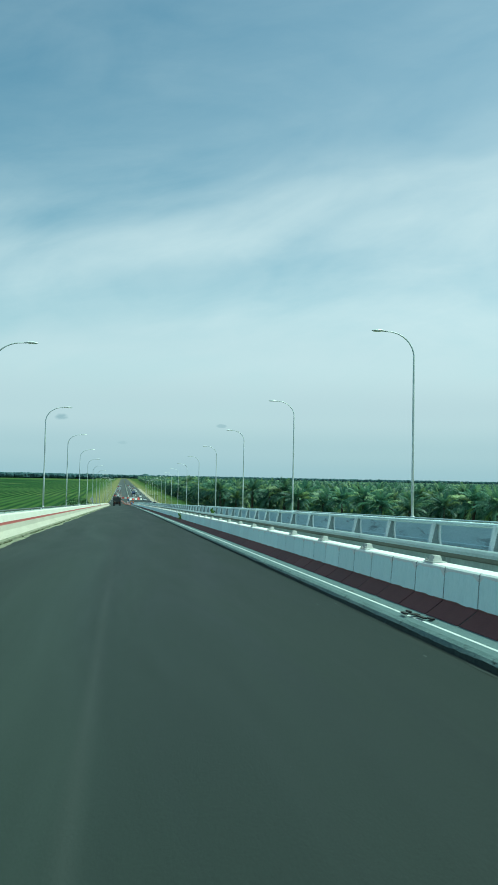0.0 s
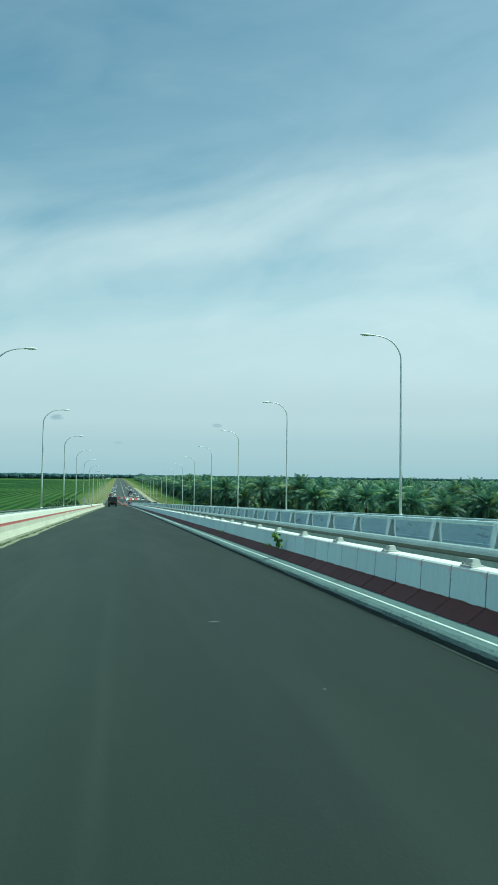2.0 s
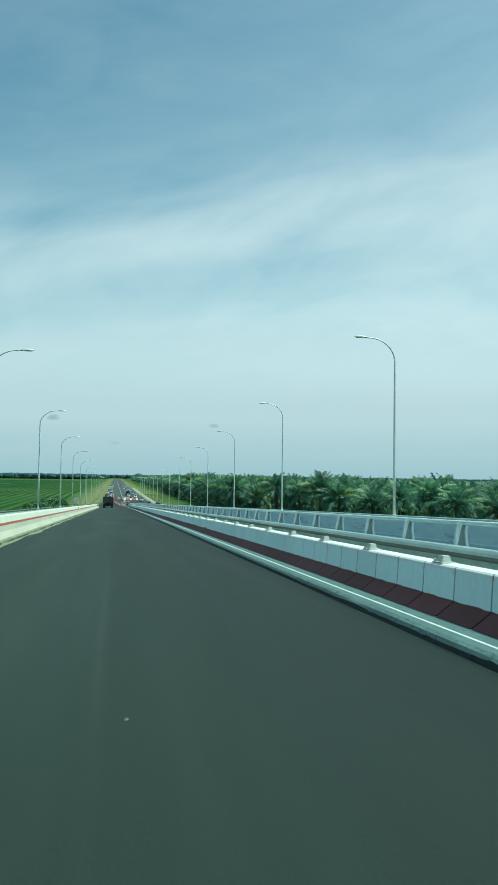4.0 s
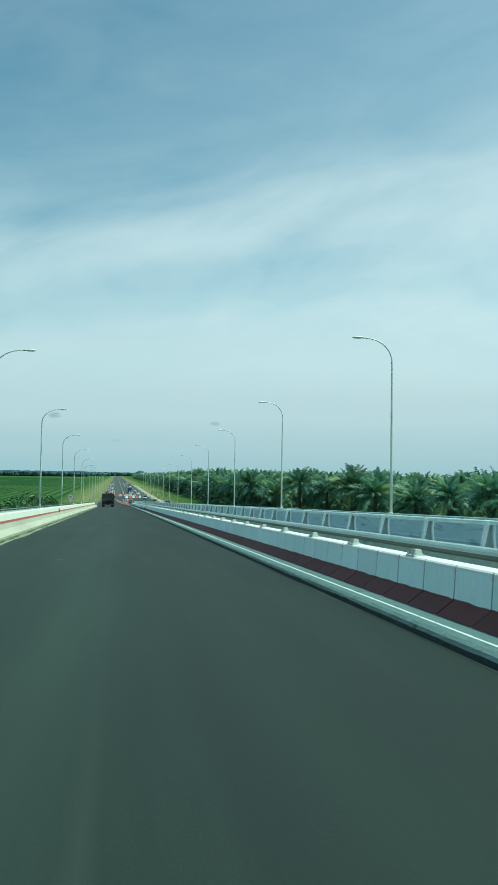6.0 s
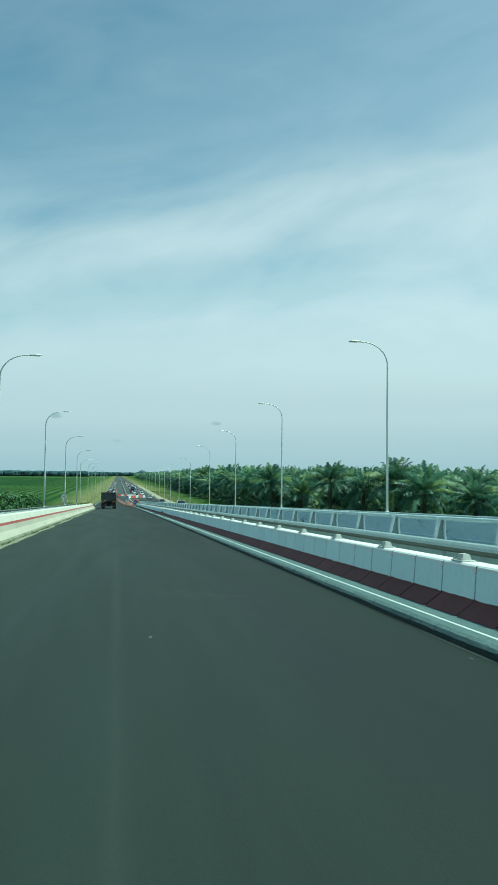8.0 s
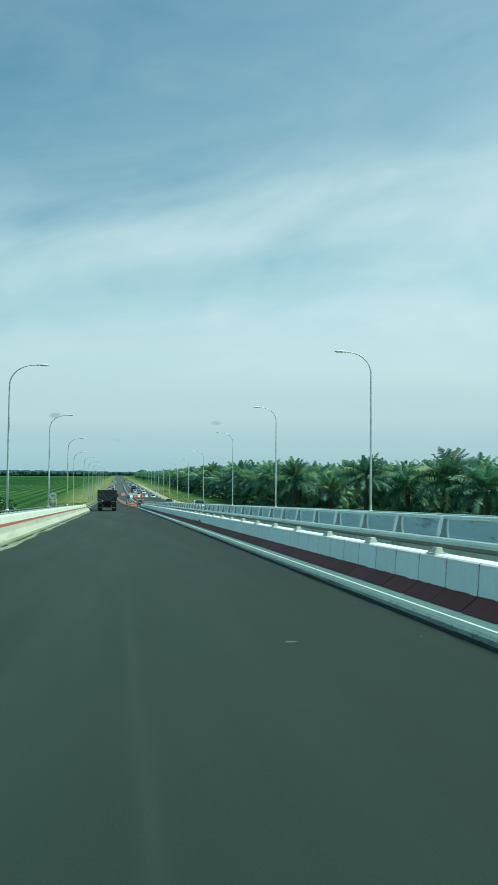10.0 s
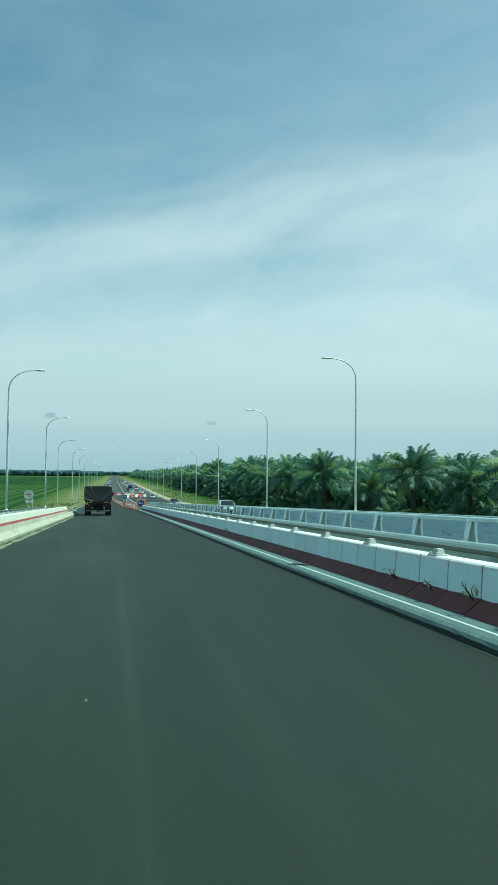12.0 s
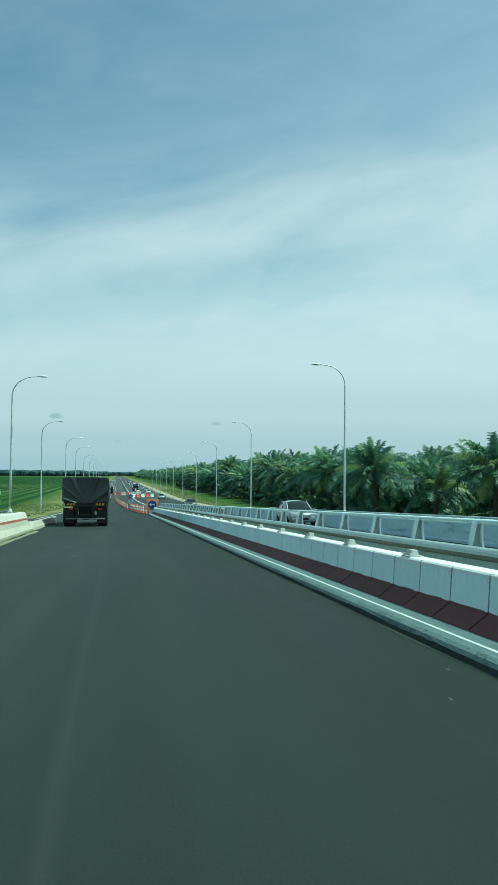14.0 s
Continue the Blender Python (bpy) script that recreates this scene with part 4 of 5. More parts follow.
def lorry(y0, x0):
    W, LONG, BED, TOP = 2.48, 8.2, 1.35, 2.78
    t = thing("lorry", "dark lorry with a black tarpaulin stretched over its load", "lorry", m=on_road(x0, y0))
    # cargo body
    bm = bmesh.new()
    box(bm, (0, LONG / 2, BED + 0.55), (W - 0.06, LONG, 1.25), 0.02)
    part("cargo_body", bm, CHASSIS, t)
    # tarpaulin: draped top and back with folds running to one point
    bm = bmesh.new()
    nx, nz = 56, 30
    back = []
    for j in range(nz + 1):
        row = []
        for i in range(nx + 1):
            u, v = i / nx * 2 - 1, j / nz
            px, pz = u * (W / 2 + 0.02 + 0.03 * (1 - v)), 1.36 + (TOP - 1.36) * v
            # lower hem hangs in a shallow V
            pz -= (1 - v) * 0.10 * (1 - abs(u)) - (1 - v) * 0.05
            ang = math.atan2(v + 0.12, u - 0.06)
            fold = max(0, math.sin(ang * 13 + 1.4 * math.sin(ang * 5))) ** 2 * 0.11 * min(1, abs(u - 0.06) * 1.6 + 0.1) * (1 - v * 0.55)
            dip = 0.05 * math.sin(v * math.pi) * (1 - abs(u))
            crown = -0.05 * abs(u) ** 6 * v
            row.append(bm.verts.new((px, -0.05 - fold + dip, pz + crown)))
        back.append(row)
    for j in range(nz):
        for i in range(nx):
            bm.faces.new((back[j][i], back[j][i + 1], back[j + 1][i + 1], back[j + 1][i])).smooth = True
    tops = [back[nz]]
    for k in range(1, 15):
        y = LONG * k / 14
        tops.append([bm.verts.new((v.co.x, y, TOP - 0.05 * abs(v.co.x / 1.26) ** 6 + 0.05 * math.cos(v.co.x) - 0.05 + 0.04 * noise.noise(Vector((v.co.x * 1.5, y * 0.8, 2))))) for v in back[nz]])
    for a, b in zip(tops, tops[1:]):
        for i in range(nx):
            bm.faces.new((a[i], a[i + 1], b[i + 1], b[i])).smooth = True
    for s, i in ((-1, 0), (1, nx)):
        low = None
        for k, ring in enumerate(tops):
            y = LONG * k / 14 if k else -0.05
            col = [ring[i]] + [bm.verts.new((s * (W / 2 + 0.035 + 0.02 * math.sin(k * 2.1 + j)), y, TOP - 0.06 - (TOP - 1.5) * j / 5)) for j in range(1, 6)]
            if low:
                for j in range(5):
                    bm.faces.new((low[j], col[j], col[j + 1], low[j + 1])).smooth = True
            low = col
    bmesh.ops.recalc_face_normals(bm, faces=bm.faces)
    part("tarpaulin", bm, TARP, t, "black wrinkled tarpaulin")
    # chassis, under-run bar, posts, mudguards, lamps
    bm = bmesh.new()
    for s in (-1, 1):
        box(bm, (s * 0.43, LONG / 2 + 0.4, 0.98), (0.12, LONG + 1.0, 0.26))
    for y in (0.3, 2.2, 4.1, 6.0, 8.2):
        box(bm, (0, y, 1.0), (0.9, 0.12, 0.2))
    box(bm, (0, LONG / 2, 1.20), (W - 0.2, LONG, 0.16))
    part("chassis", bm, CHASSIS, t)
    for s in (-1, 1):
        bm = bmesh.new()
        box(bm, (s * 0.46, 0.02, 0.84), (0.13, 0.12, 0.86), 0.01)
        part("bracket", bm, CHASSIS, t)
        bm = bmesh.new()
        box(bm, (s * 0.80, -0.015, 1.24), (0.54, 0.05, 0.15), 0.008)
        lamp_box = part("lamp_panel", bm, CHASSIS, t)
        for k in range(3):
            bm = bmesh.new()
            v = [(-0.075, 0, -0.055), (0.035, 0, -0.055), (0.075, 0, 0.055), (-0.035, 0, 0.055)]
            a = [bm.verts.new((s * 0.80 + (k - 1) * 0.165 + x, -0.046, 1.24 + z)) for x, _, z in v]
            b = [bm.verts.new(q.co + Vector((0, 0.02, 0))) for q in a]
            bm.faces.new(a)
            for i in range(4):
                bm.faces.new((a[i], b[i], b[(i + 1) % 4], a[(i + 1) % 4]))
            bmesh.ops.recalc_face_normals(bm, faces=bm.faces)
            part("reflector", bm, AMBER, lamp_box, "amber reflective slash")
        bm = bmesh.new()
        box(bm, (s * 0.80, 0.0, 0.98), (0.22, 0.05, 0.10), 0.012)
        part("tail_lamp", bm, RED_LENS, t, "red tail lamp")
        bm = bmesh.new()
        box(bm, (s * 0.93, 0.12, 0.62), (0.58, 0.02, 0.86))
        part("mudguard", bm, RUBBER, t, "black rubber mud flap")
        wheel(t, s * 0.95, 1.15, 0.51, 0.56)
        wheel(t, s * 0.95, 2.45, 0.51, 0.56)
        wheel(t, s * 1.02, 8.6, 0.51, 0.32)
    bm = bmesh.new()
    tube(bm, [(-1.08, -0.05, 0.44), (1.08, -0.05, 0.44)], 0.045, 8)
    box(bm, (0, -0.05, 0.44), (2.1, 0.04, 0.09), 0.01)
    part("underrun_bar", bm, GREY_BAR, t, "dull grey steel bar")
    bm = bmesh.new()
    box(bm, (0.02, -0.06, 0.66), (0.50, 0.012, 0.12))
    part("number_plate", bm, CHASSIS, t)
    # dark block added to stand in for the shade under the body
    bm = bmesh.new()
    box(bm, (0, 0.55, 0.80), (0.78, 0.30, 0.62), 0.1)
    part("dark_backing", bm, RUBBER, t)
    for y in (1.15, 2.45):
        bm = bmesh.new()
        tube(bm, [(-0.9, y, 0.51), (0.9, y, 0.51)], 0.09, 8)
        box(bm, (0, y, 0.52), (0.42, 0.36, 0.36), 0.1)
        part("axle", bm, CHASSIS, t)
    # cab
    bm = bmesh.new()
    box(bm, (0, LONG + 1.15, 1.75), (2.3, 1.9, 2.0), 0.12)
    cab = part("cab", bm, CHASSIS, t)
    bm = bmesh.new()
    box(bm, (0, LONG + 2.11, 2.05), (2.0, 0.03, 0.75), 0.01)
    part("windscreen", bm, GLASS_DARK, cab, "dark tinted glass")
    for s in (-1, 1):
        bm = bmesh.new()
        tube(bm, [(s * 1.15, LONG + 1.9, 2.3), (s * 1.36, LONG + 1.95, 2.35)], 0.02, 6)
        box(bm, (s * 1.38, LONG + 1.95, 2.15), (0.16, 0.08, 0.42), 0.03)
        part("wing_mirror", bm, CHASSIS, cab)
    return t


GLASS_DARK = surface("dark_car_glass", (0.012, 0.014, 0.016), (0.02, 0.022, 0.024), 0.08)
lorry(264.8, -1.70)

# ---- cars ----


def car_paint(name, colour):
    m = surface(name, tuple(c * 0.92 for c in colour), colour, 0.3, 0.0, scale=1.0, relief=0.02)
    m.node_tree.nodes["Principled BSDF"].inputs["Coat Weight"].default_value = 0.6
    return m


SILVER = car_paint("silver_car_paint", (0.46, 0.49, 0.51))
BLACKISH = car_paint("dark_car_paint", (0.03, 0.035, 0.045))
WHITE_CAR = car_paint("white_car_paint", (0.78, 0.78, 0.76))
RED_CAR = car_paint("red_car_paint", (0.42, 0.05, 0.04))
BLUE_CAR = car_paint("blue_lorry_paint", (0.06, 0.10, 0.22))
HEADLIGHT = surface("headlamp_glass", (0.75, 0.77, 0.78), (0.88, 0.89, 0.9), 0.1)
CHROME = surface("bright_trim", (0.6, 0.61, 0.62), (0.72, 0.73, 0.74), 0.2, 0.8)


def rings_co(rib, w, z0, z1, s):
    y, k, rise, top = rib
    return (s * w * top * 1.01, y, z0 + (z1 - z0) * rise - 0.02)


def car(paint, label, m, tall=1.0, length=4.5, width=1.78, group=""):
    """A car with a shaped body, glass, lamps and wheels. Its front points along -y."""
    t = thing("car", label, "car", group, m=m)
    h = tall
    # stations along the body: y, half width, sill, shoulder, roof height, roof half width
    body = [(-length / 2, 0.70, 0.42, 0.62 * h, 0.70), (-length / 2 + 0.12, 0.86, 0.26, 0.82 * h, 0.80), (-length / 2 + 0.5, 0.96, 0.22, 0.92 * h, 0.90), (-length * 0.24, 1.0, 0.22, 1.00 * h, 0.94),
            (0, 1.0, 0.22, 1.02 * h, 0.96), (length * 0.26, 1.0, 0.22, 1.04 * h, 0.95), (length / 2 - 0.35, 0.97, 0.24, 1.03 * h, 0.90), (length / 2 - 0.05, 0.86, 0.34, 0.95 * h, 0.80)]
    bm = bmesh.new()
    rings = []
    for y, k, lo, hi, top in body:
        w = width / 2
        prof = [(-w * k * 0.92, lo), (-w * k, lo + (hi - lo) * 0.4), (-w * k * 0.99, lo + (hi - lo) * 0.75), (-w * top, hi), (0, hi + 0.03), (w * top, hi), (w * k * 0.99, lo + (hi - lo) * 0.75), (w * k, lo + (hi - lo) * 0.4), (w * k * 0.92, lo)]
        rings.append([bm.verts.new((x, y, z)) for x, z in prof])
    for a, b in zip(rings, rings[1:]):
        for i in range(len(a)):
            bm.faces.new((a[i], a[(i + 1) % len(a)], b[(i + 1) % len(a)], b[i]))
    bm.faces.new(rings[0])
    bm.faces.new(rings[-1][::-1])
    bmesh.ops.recalc_face_normals(bm, faces=bm.faces)
    part("body", bm, paint, t, smooth=True)
    # cabin: rounded glass house with a painted roof and pillars
    w, z0, z1 = width / 2, 0.99 * h, 0.99 * h + 0.56
    ribs = [(-length * 0.24, 0.90, 0.0, 0.86), (-length * 0.13, 0.92, 0.55, 0.76), (-length * 0.04, 0.92, 0.93, 0.70), (length * 0.12, 0.92, 1.0, 0.69), (length * 0.28, 0.91, 0.94, 0.68), (length * 0.38, 0.90, 0.5, 0.74), (length * 0.44, 0.88, 0.0, 0.84)]
    bm = bmesh.new()
    rings = []
    for y, k, rise, top in ribs:
        z = z0 + (z1 - z0) * rise
        rings.append([bm.verts.new(q) for q in ((-w * k, y, z0 - 0.03), (-w * (k * 0.45 + top * 0.55), y, z0 + (z - z0) * 0.6), (-w * top, y, z - 0.03), (-w * top * 0.6, y, z + 0.02 * rise), (0, y, z + 0.035 * rise), (w * top * 0.6, y, z + 0.02 * rise), (w * top, y, z - 0.03), (w * (k * 0.45 + top * 0.55), y, z0 + (z - z0) * 0.6), (w * k, y, z0 - 0.03))])
    for i, (a, b) in enumerate(zip(rings, rings[1:])):
        for j in range(8):
            f = bm.faces.new((a[j], a[j + 1], b[j + 1], b[j]))
            f.smooth = True
            f.material_index = 1 if j in (2, 3, 4, 5) and 2 <= i <= 3 else 0
    bmesh.ops.recalc_face_normals(bm, faces=bm.faces)
    part("glass_house", bm, [GLASS_DARK, paint], t, "dark tinted windows under a painted roof")
    for s in (-1, 1):
        for line in (range(0, 3), range(4, 7)):
            bm = bmesh.new()
            tube(bm, [rings_co(ribs[i], w, z0, z1, s) for i in line], 0.035, 6)
            part("pillar", bm, paint, t)
        bm = bmesh.new()
        tube(bm, [(s * w * 0.93, length * 0.10, z0), (s * w * 0.71, length * 0.12, z1 - 0.04)], 0.03, 6)
        part("pillar", bm, paint, t)
    for s in (-1, 1):
        bm = bmesh.new()
        box(bm, (s * w * 0.66, -length / 2 + 0.10, 0.70 * h), (0.40, 0.16, 0.16), 0.03)
        part("headlamp", bm, HEADLIGHT, t, "clear headlamp")
        bm = bmesh.new()
        box(bm, (s * w * 0.72, length / 2 - 0.07, 0.82 * h), (0.26, 0.12, 0.24), 0.03)
        part("tail_lamp", bm, RED_LENS, t, "red tail lamp")
        bm = bmesh.new()
        box(bm, (s * (w + 0.08), -length * 0.16, 1.02 * h), (0.2, 0.10, 0.15), 0.03)
        part("wing_mirror", bm, paint, t)
        for y in (-length * 0.30, length * 0.30):
            wheel(t, s * (w - 0.10), y, 0.33 * min(1.12, h), 0.22)
    bm = bmesh.new()
    box(bm, (0, -length / 2 + 0.03, 0.64 * h), (w * 0.9, 0.08, 0.16), 0.02)
    part("grille", bm, CHROME, t, "bright grille")
    bm = bmesh.new()
    box(bm, (0, -length / 2 + 0.05, 0.40), (w * 1.7, 0.14, 0.2), 0.04)
    box(bm, (0, length / 2 - 0.04, 0.46), (w * 1.7, 0.14, 0.2), 0.04)
    part("bumper", bm, paint, t)
    bm = bmesh.new()
    box(bm, (0, -length / 2 - 0.03, 0.43), (0.5, 0.02, 0.11))
    part("number_plate", bm, CHASSIS, t)
    return t


car(SILVER, "silver car with dark windows on the far carriageway", on_road(10.70, 266.0), 0.92, 4.4, 1.72)
car(BLACKISH, "dark blue car on the far carriageway", on_road(12.0, 350.0), 1.0, 4.4, 1.8)
queue = "slow traffic in the distance"
white_car = car(WHITE_CAR, "white car queueing on the distant road", on_road(-2.6, 428.0, 0, 180), 1.0, 4.3, group=queue)
red_car = car(RED_CAR, "dark red car queueing on the distant road", on_road(-2.7, 476.0, 0, 180), 1.0, 4.3, group=queue)
silver_car = car(SILVER, "silver car queueing on the distant road", on_road(-2.6, 450.0, 0, 180), 1.0, 4.3, group=queue)
for k, (x, y) in enumerate(((-2.7, 508), (-2.9, 536), (-2.6, 566), (-2.8, 610), (-2.9, 660), (-2.7, 720), (8.0, 540), (7.6, 590), (8.1, 650), (7.8, 700), (7.9, 800), (-2.8, 800), (-2.6, 870), (-2.9, 950), (8.0, 930), (7.6, 1080), (-2.7, 1050))):
    copy_thing((white_car, silver_car, white_car, red_car)[k % 4], on_road(x, y, 0, 180))
for k in range(26):
    x, y = ((-4.9, 8.2, -2.6, 11.6)[k % 4], 455 + 21.5 * k + 6 * math.sin(k * 2.3))
    copy_thing((white_car, white_car, silver_car, white_car, red_car)[k % 5], on_road(x, y, 0, 180 if x < 10 else 0))
for x, y in ((12.6, 450), (12.3, 560), (12.5, 740)):
    copy_thing(silver_car, on_road(x, y, 0, 0))


def box_lorry(paint, label, m):
    t = thing("lorry", label, "lorry", queue, m=m)
    bm = bmesh.new()
    box(bm, (0, 1.2, 2.0), (2.3, 5.6, 2.2), 0.05)
    part("cargo_box", bm, paint, t)
    bm = bmesh.new()
    box(bm, (0, -2.5, 1.45), (2.1, 1.5, 1.8), 0.12)
    cab = part("cab", bm, paint, t)
    bm = bmesh.new()
    box(bm, (0, -3.25, 1.8), (1.8, 0.04, 0.7), 0.01)
    part("windscreen", bm, GLASS_DARK, cab, "dark tinted glass")
    bm = bmesh.new()
    box(bm, (0, 0.4, 0.75), (0.9, 7.0, 0.3))
    part("chassis", bm, CHASSIS, t)
    for s in (-1, 1):
        wheel(t, s * 0.95, -2.3, 0.45, 0.3)
        wheel(t, s * 0.95, 2.6, 0.45, 0.45)
    return t


box_lorry(BLUE_CAR, "dark blue box lorry on the far carriageway", on_road(8.0, 575.0))
box_lorry(WHITE_CAR, "white box lorry queueing on the distant road", on_road(-2.8, 760.0, 0, 180))

# ---- roadworks past the bridge ----
ORANGE = surface("orange_plastic", (0.90, 0.25, 0.13), (0.95, 0.32, 0.17), 0.5)
BOARD_ORANGE = surface("orange_board", (0.97, 0.38, 0.17), (1.0, 0.45, 0.21), 0.5)
RED_PLASTIC = surface("red_plastic", (0.72, 0.11, 0.09), (0.82, 0.15, 0.12), 0.5)
WHITE_PLASTIC = surface("white_plastic", (0.74, 0.74, 0.72), (0.84, 0.84, 0.82), 0.5)
BLUE_SIGN = surface("blue_sign", (0.02, 0.07, 0.34), (0.03, 0.10, 0.42), 0.4)


def cone(m):
    t = thing("traffic_cone", "tall orange traffic cone with white reflective bands", "traffic cone", "cones closing the lane", m=m)
    bm = bmesh.new()
    box(bm, (0, 0, 0.025), (0.46, 0.46, 0.05), 0.015)
    part("base", bm, RUBBER, t, "black rubber base")
    for name, z0, z1, mat in (("body", 0.05, 0.34, ORANGE), ("band", 0.34, 0.50, WHITE_PLASTIC), ("body", 0.50, 0.66, ORANGE), ("band", 0.66, 0.80, WHITE_PLASTIC), ("body", 0.80, 1.0, ORANGE)):
        bm = bmesh.new()
        bmesh.ops.create_cone(bm, cap_ends=True, segments=14, radius1=0.20 - 0.155 * z0, radius2=0.20 - 0.155 * z1, depth=z1 - z0, matrix=Matrix.Translation((0, 0, (z0 + z1) / 2)))
        part(name, bm, mat, t)
    return t


def taper(y):
    """Line of the cones: from the kerb's end across the closed lane, then along it."""
    if y < 440:
        return 3.30 - 3.9 * ((y - 305) / 135) ** 0.62
    return -0.6 - 0.4 * min(1, (y - 440) / 110)


cone_ys = [306 + 2.6 * k for k in range(11)] + [343 + 5.4 * k for k in range(18)] + [446 + 14 * k for k in range(13)]
first_cone = cone(on_road(taper(cone_ys[0]), cone_ys[0]))
for k, y in enumerate(cone_ys[1:]):
    copy_thing(first_cone, on_road(taper(y), y, 0, 17 * k))


def water_barrier(mat, label, m):
    t = thing("water_barrier", label, "barrier", "barriers across the lane", m=m)
    bm = bmesh.new()
    prof = [(-0.26, 0), (0.26, 0), (0.26, 0.18), (0.14, 0.42), (0.11, 0.90), (0.06, 1.0), (-0.06, 1.0), (-0.11, 0.90), (-0.14, 0.42), (-0.26, 0.18)]
    a = [bm.verts.new((-0.72, y, z)) for y, z in prof]
    b = [bm.verts.new((0.72, y, z)) for y, z in prof]
    for i in range(len(prof)):
        bm.faces.new((a[i], a[(i + 1) % len(prof)], b[(i + 1) % len(prof)], b[i]))
    bm.faces.new(a[::-1])
    bm.faces.new(b)
    bmesh.ops.recalc_face_normals(bm, faces=bm.faces)
    part("body", bm, mat, t)
    bm = bmesh.new()
    for x in (-0.4, 0.4):
        box(bm, (x, 0, 0.60), (0.22, 0.24, 0.06), 0.01)
    tube(bm, [(0.3, 0, 0.99), (0.3, 0, 1.03)], 0.06, 10)
    part("filler_cap", bm, mat, t)
    return t


red_barrier = water_barrier(RED_PLASTIC, "red plastic water-filled road barrier", on_road(0.6, 500))
white_barrier = water_barrier(WHITE_PLASTIC, "white plastic water-filled road barrier", on_road(2.15, 500))
for k in range(2, 7):
    copy_thing((red_barrier, white_barrier)[k % 2 == 1 or k == 4], on_road(0.6 + 1.55 * k, 500 + 0.6 * (k % 2), 0, 3 * (k % 3)))
for k in range(7):
    copy_thing((red_barrier, white_barrier)[k % 2], on_road(-0.9, 508 + 1.6 * k, 0, 90))
for k in range(5):
    copy_thing((white_barrier, red_barrier)[k % 2], on_road(4.9 + 1.55 * k, 470 + 2.0 * k, 0, 45))


def arrow_sign(name, label, m, board, base_z):
    t = thing(name, label, "road sign", "roadworks signs", m=m)
    if board:
        bm = bmesh.new()
        box(bm, (0, 0, base_z), (1.28, 0.05, 1.22), 0.02)
        part("board", bm, BOARD_ORANGE, t, "orange square board")
    bm = bmesh.new()
    bmesh.ops.create_cone(bm, cap_ends=True, segments=32, radius1=0.44, radius2=0.44, depth=0.03, matrix=pose(0, -0.045, base_z, 90, 0, 0))
    disc = part("disc", bm, BLUE_SIGN, t, "round blue disc")
    bm = bmesh.new()
    bmesh.ops.create_cone(bm, cap_ends=False, segments=32, radius1=0.46, radius2=0.46, depth=0.05, matrix=pose(0, -0.045, base_z, 90, 0, 0))
    part("rim", bm, WHITE_PLASTIC, disc)
    bm = bmesh.new()
    box(bm, (0.06, -0.07, base_z), (0.42, 0.02, 0.12))
    v = [bm.verts.new(q) for q in ((-0.34, -0.072, base_z), (-0.10, -0.072, base_z + 0.2), (-0.10, -0.072, base_z - 0.2))]
    bm.faces.new(v)
    part("arrow", bm, WHITE_PLASTIC, disc, "white arrow")
    bm = bmesh.new()
    for s in (-1, 1):
        tube(bm, [(s * 0.42, 0.05, 0), (s * 0.42, 0.05, base_z + 0.5)], 0.035, 8)
        tube(bm, [(s * 0.42, 0.6, 0), (s * 0.42, 0.07, base_z)], 0.025, 8)
        box(bm, (s * 0.42, 0.3, 0.02), (0.08, 0.8, 0.04))
    part("stand", bm, GREY_BAR, t, "steel stand")
    return t


arrow_sign("arrow_board", "orange board with a blue disc and white arrow", on_road(3.70, 303.2), True, 1.05)
arrow_sign("arrow_sign", "round blue arrow sign on a white stand in the closed lane", on_road(3.0, 398), False, 1.6)
for s in (0, 1):
    bm = bmesh.new()
    box(bm, (0, 0, 0.42), (0.42, 0.3, 0.84), 0.05)
    solid("plastic_drum", bm, WHITE_PLASTIC, "white plastic drum standing below the blue arrow sign", "drum", "drums", m=on_road(2.7 + 0.62 * s, 397.5))

# ---- median beyond the bridge ----
bm = bmesh.new()
loft(bm, [(3.72, 0), (3.74, 0.12), (3.90, 0.32), (3.97, 0.80), (4.18, 0.80), (4.25, 0.32), (4.40, 0.12), (4.42, 0)], stations(306, 505, 5) + stations(515, 1500, 60))
solid("median_wall", bm, PALE_CONCRETE, "pale concrete median wall running on past the bridge", "barrier", kind="structure")
bm = bmesh.new()
loft(bm, [(-6.25, 0.004), (-6.25, 0.010), (-6.13, 0.010), (-6.13, 0.004)], stations(282, 505, 5) + stations(515, 1500, 60))
solid("edge_marking_left", bm, LINE_WHITE, "white edge line on the asphalt", "road marking", kind="structure")
bm = bmesh.new()
loft(bm, [(16.20, 0.004), (16.20, 0.010), (16.35, 0.010), (16.35, 0.004)], stations(330, 505, 5) + stations(515, 1500, 60))
solid("edge_marking_right", bm, LINE_WHITE, "white edge line on the asphalt", "road marking", kind="structure")

# ---- things by the left bank ----
t = thing("round_sign", "white round-headed roadside sign on the grass bank", "road sign", m=pose(-10.9, 293.0, road_z(293) - 0.75))
bm = bmesh.new()
bmesh.ops.create_cone(bm, cap_ends=True, segments=28, radius1=0.62, radius2=0.62, depth=0.04, matrix=pose(0, 0, 2.9, 90, 0, 0))
disc = part("disc", bm, WHITE_PLASTIC, t)
bm = bmesh.new()
box(bm, (0, -0.03, 2.92), (0.6, 0.01, 0.10))
box(bm, (0, -0.03, 2.72), (0.44, 0.01, 0.08))
part("marks", bm, RED_LENS, disc, "faded red bars")
bm = bmesh.new()
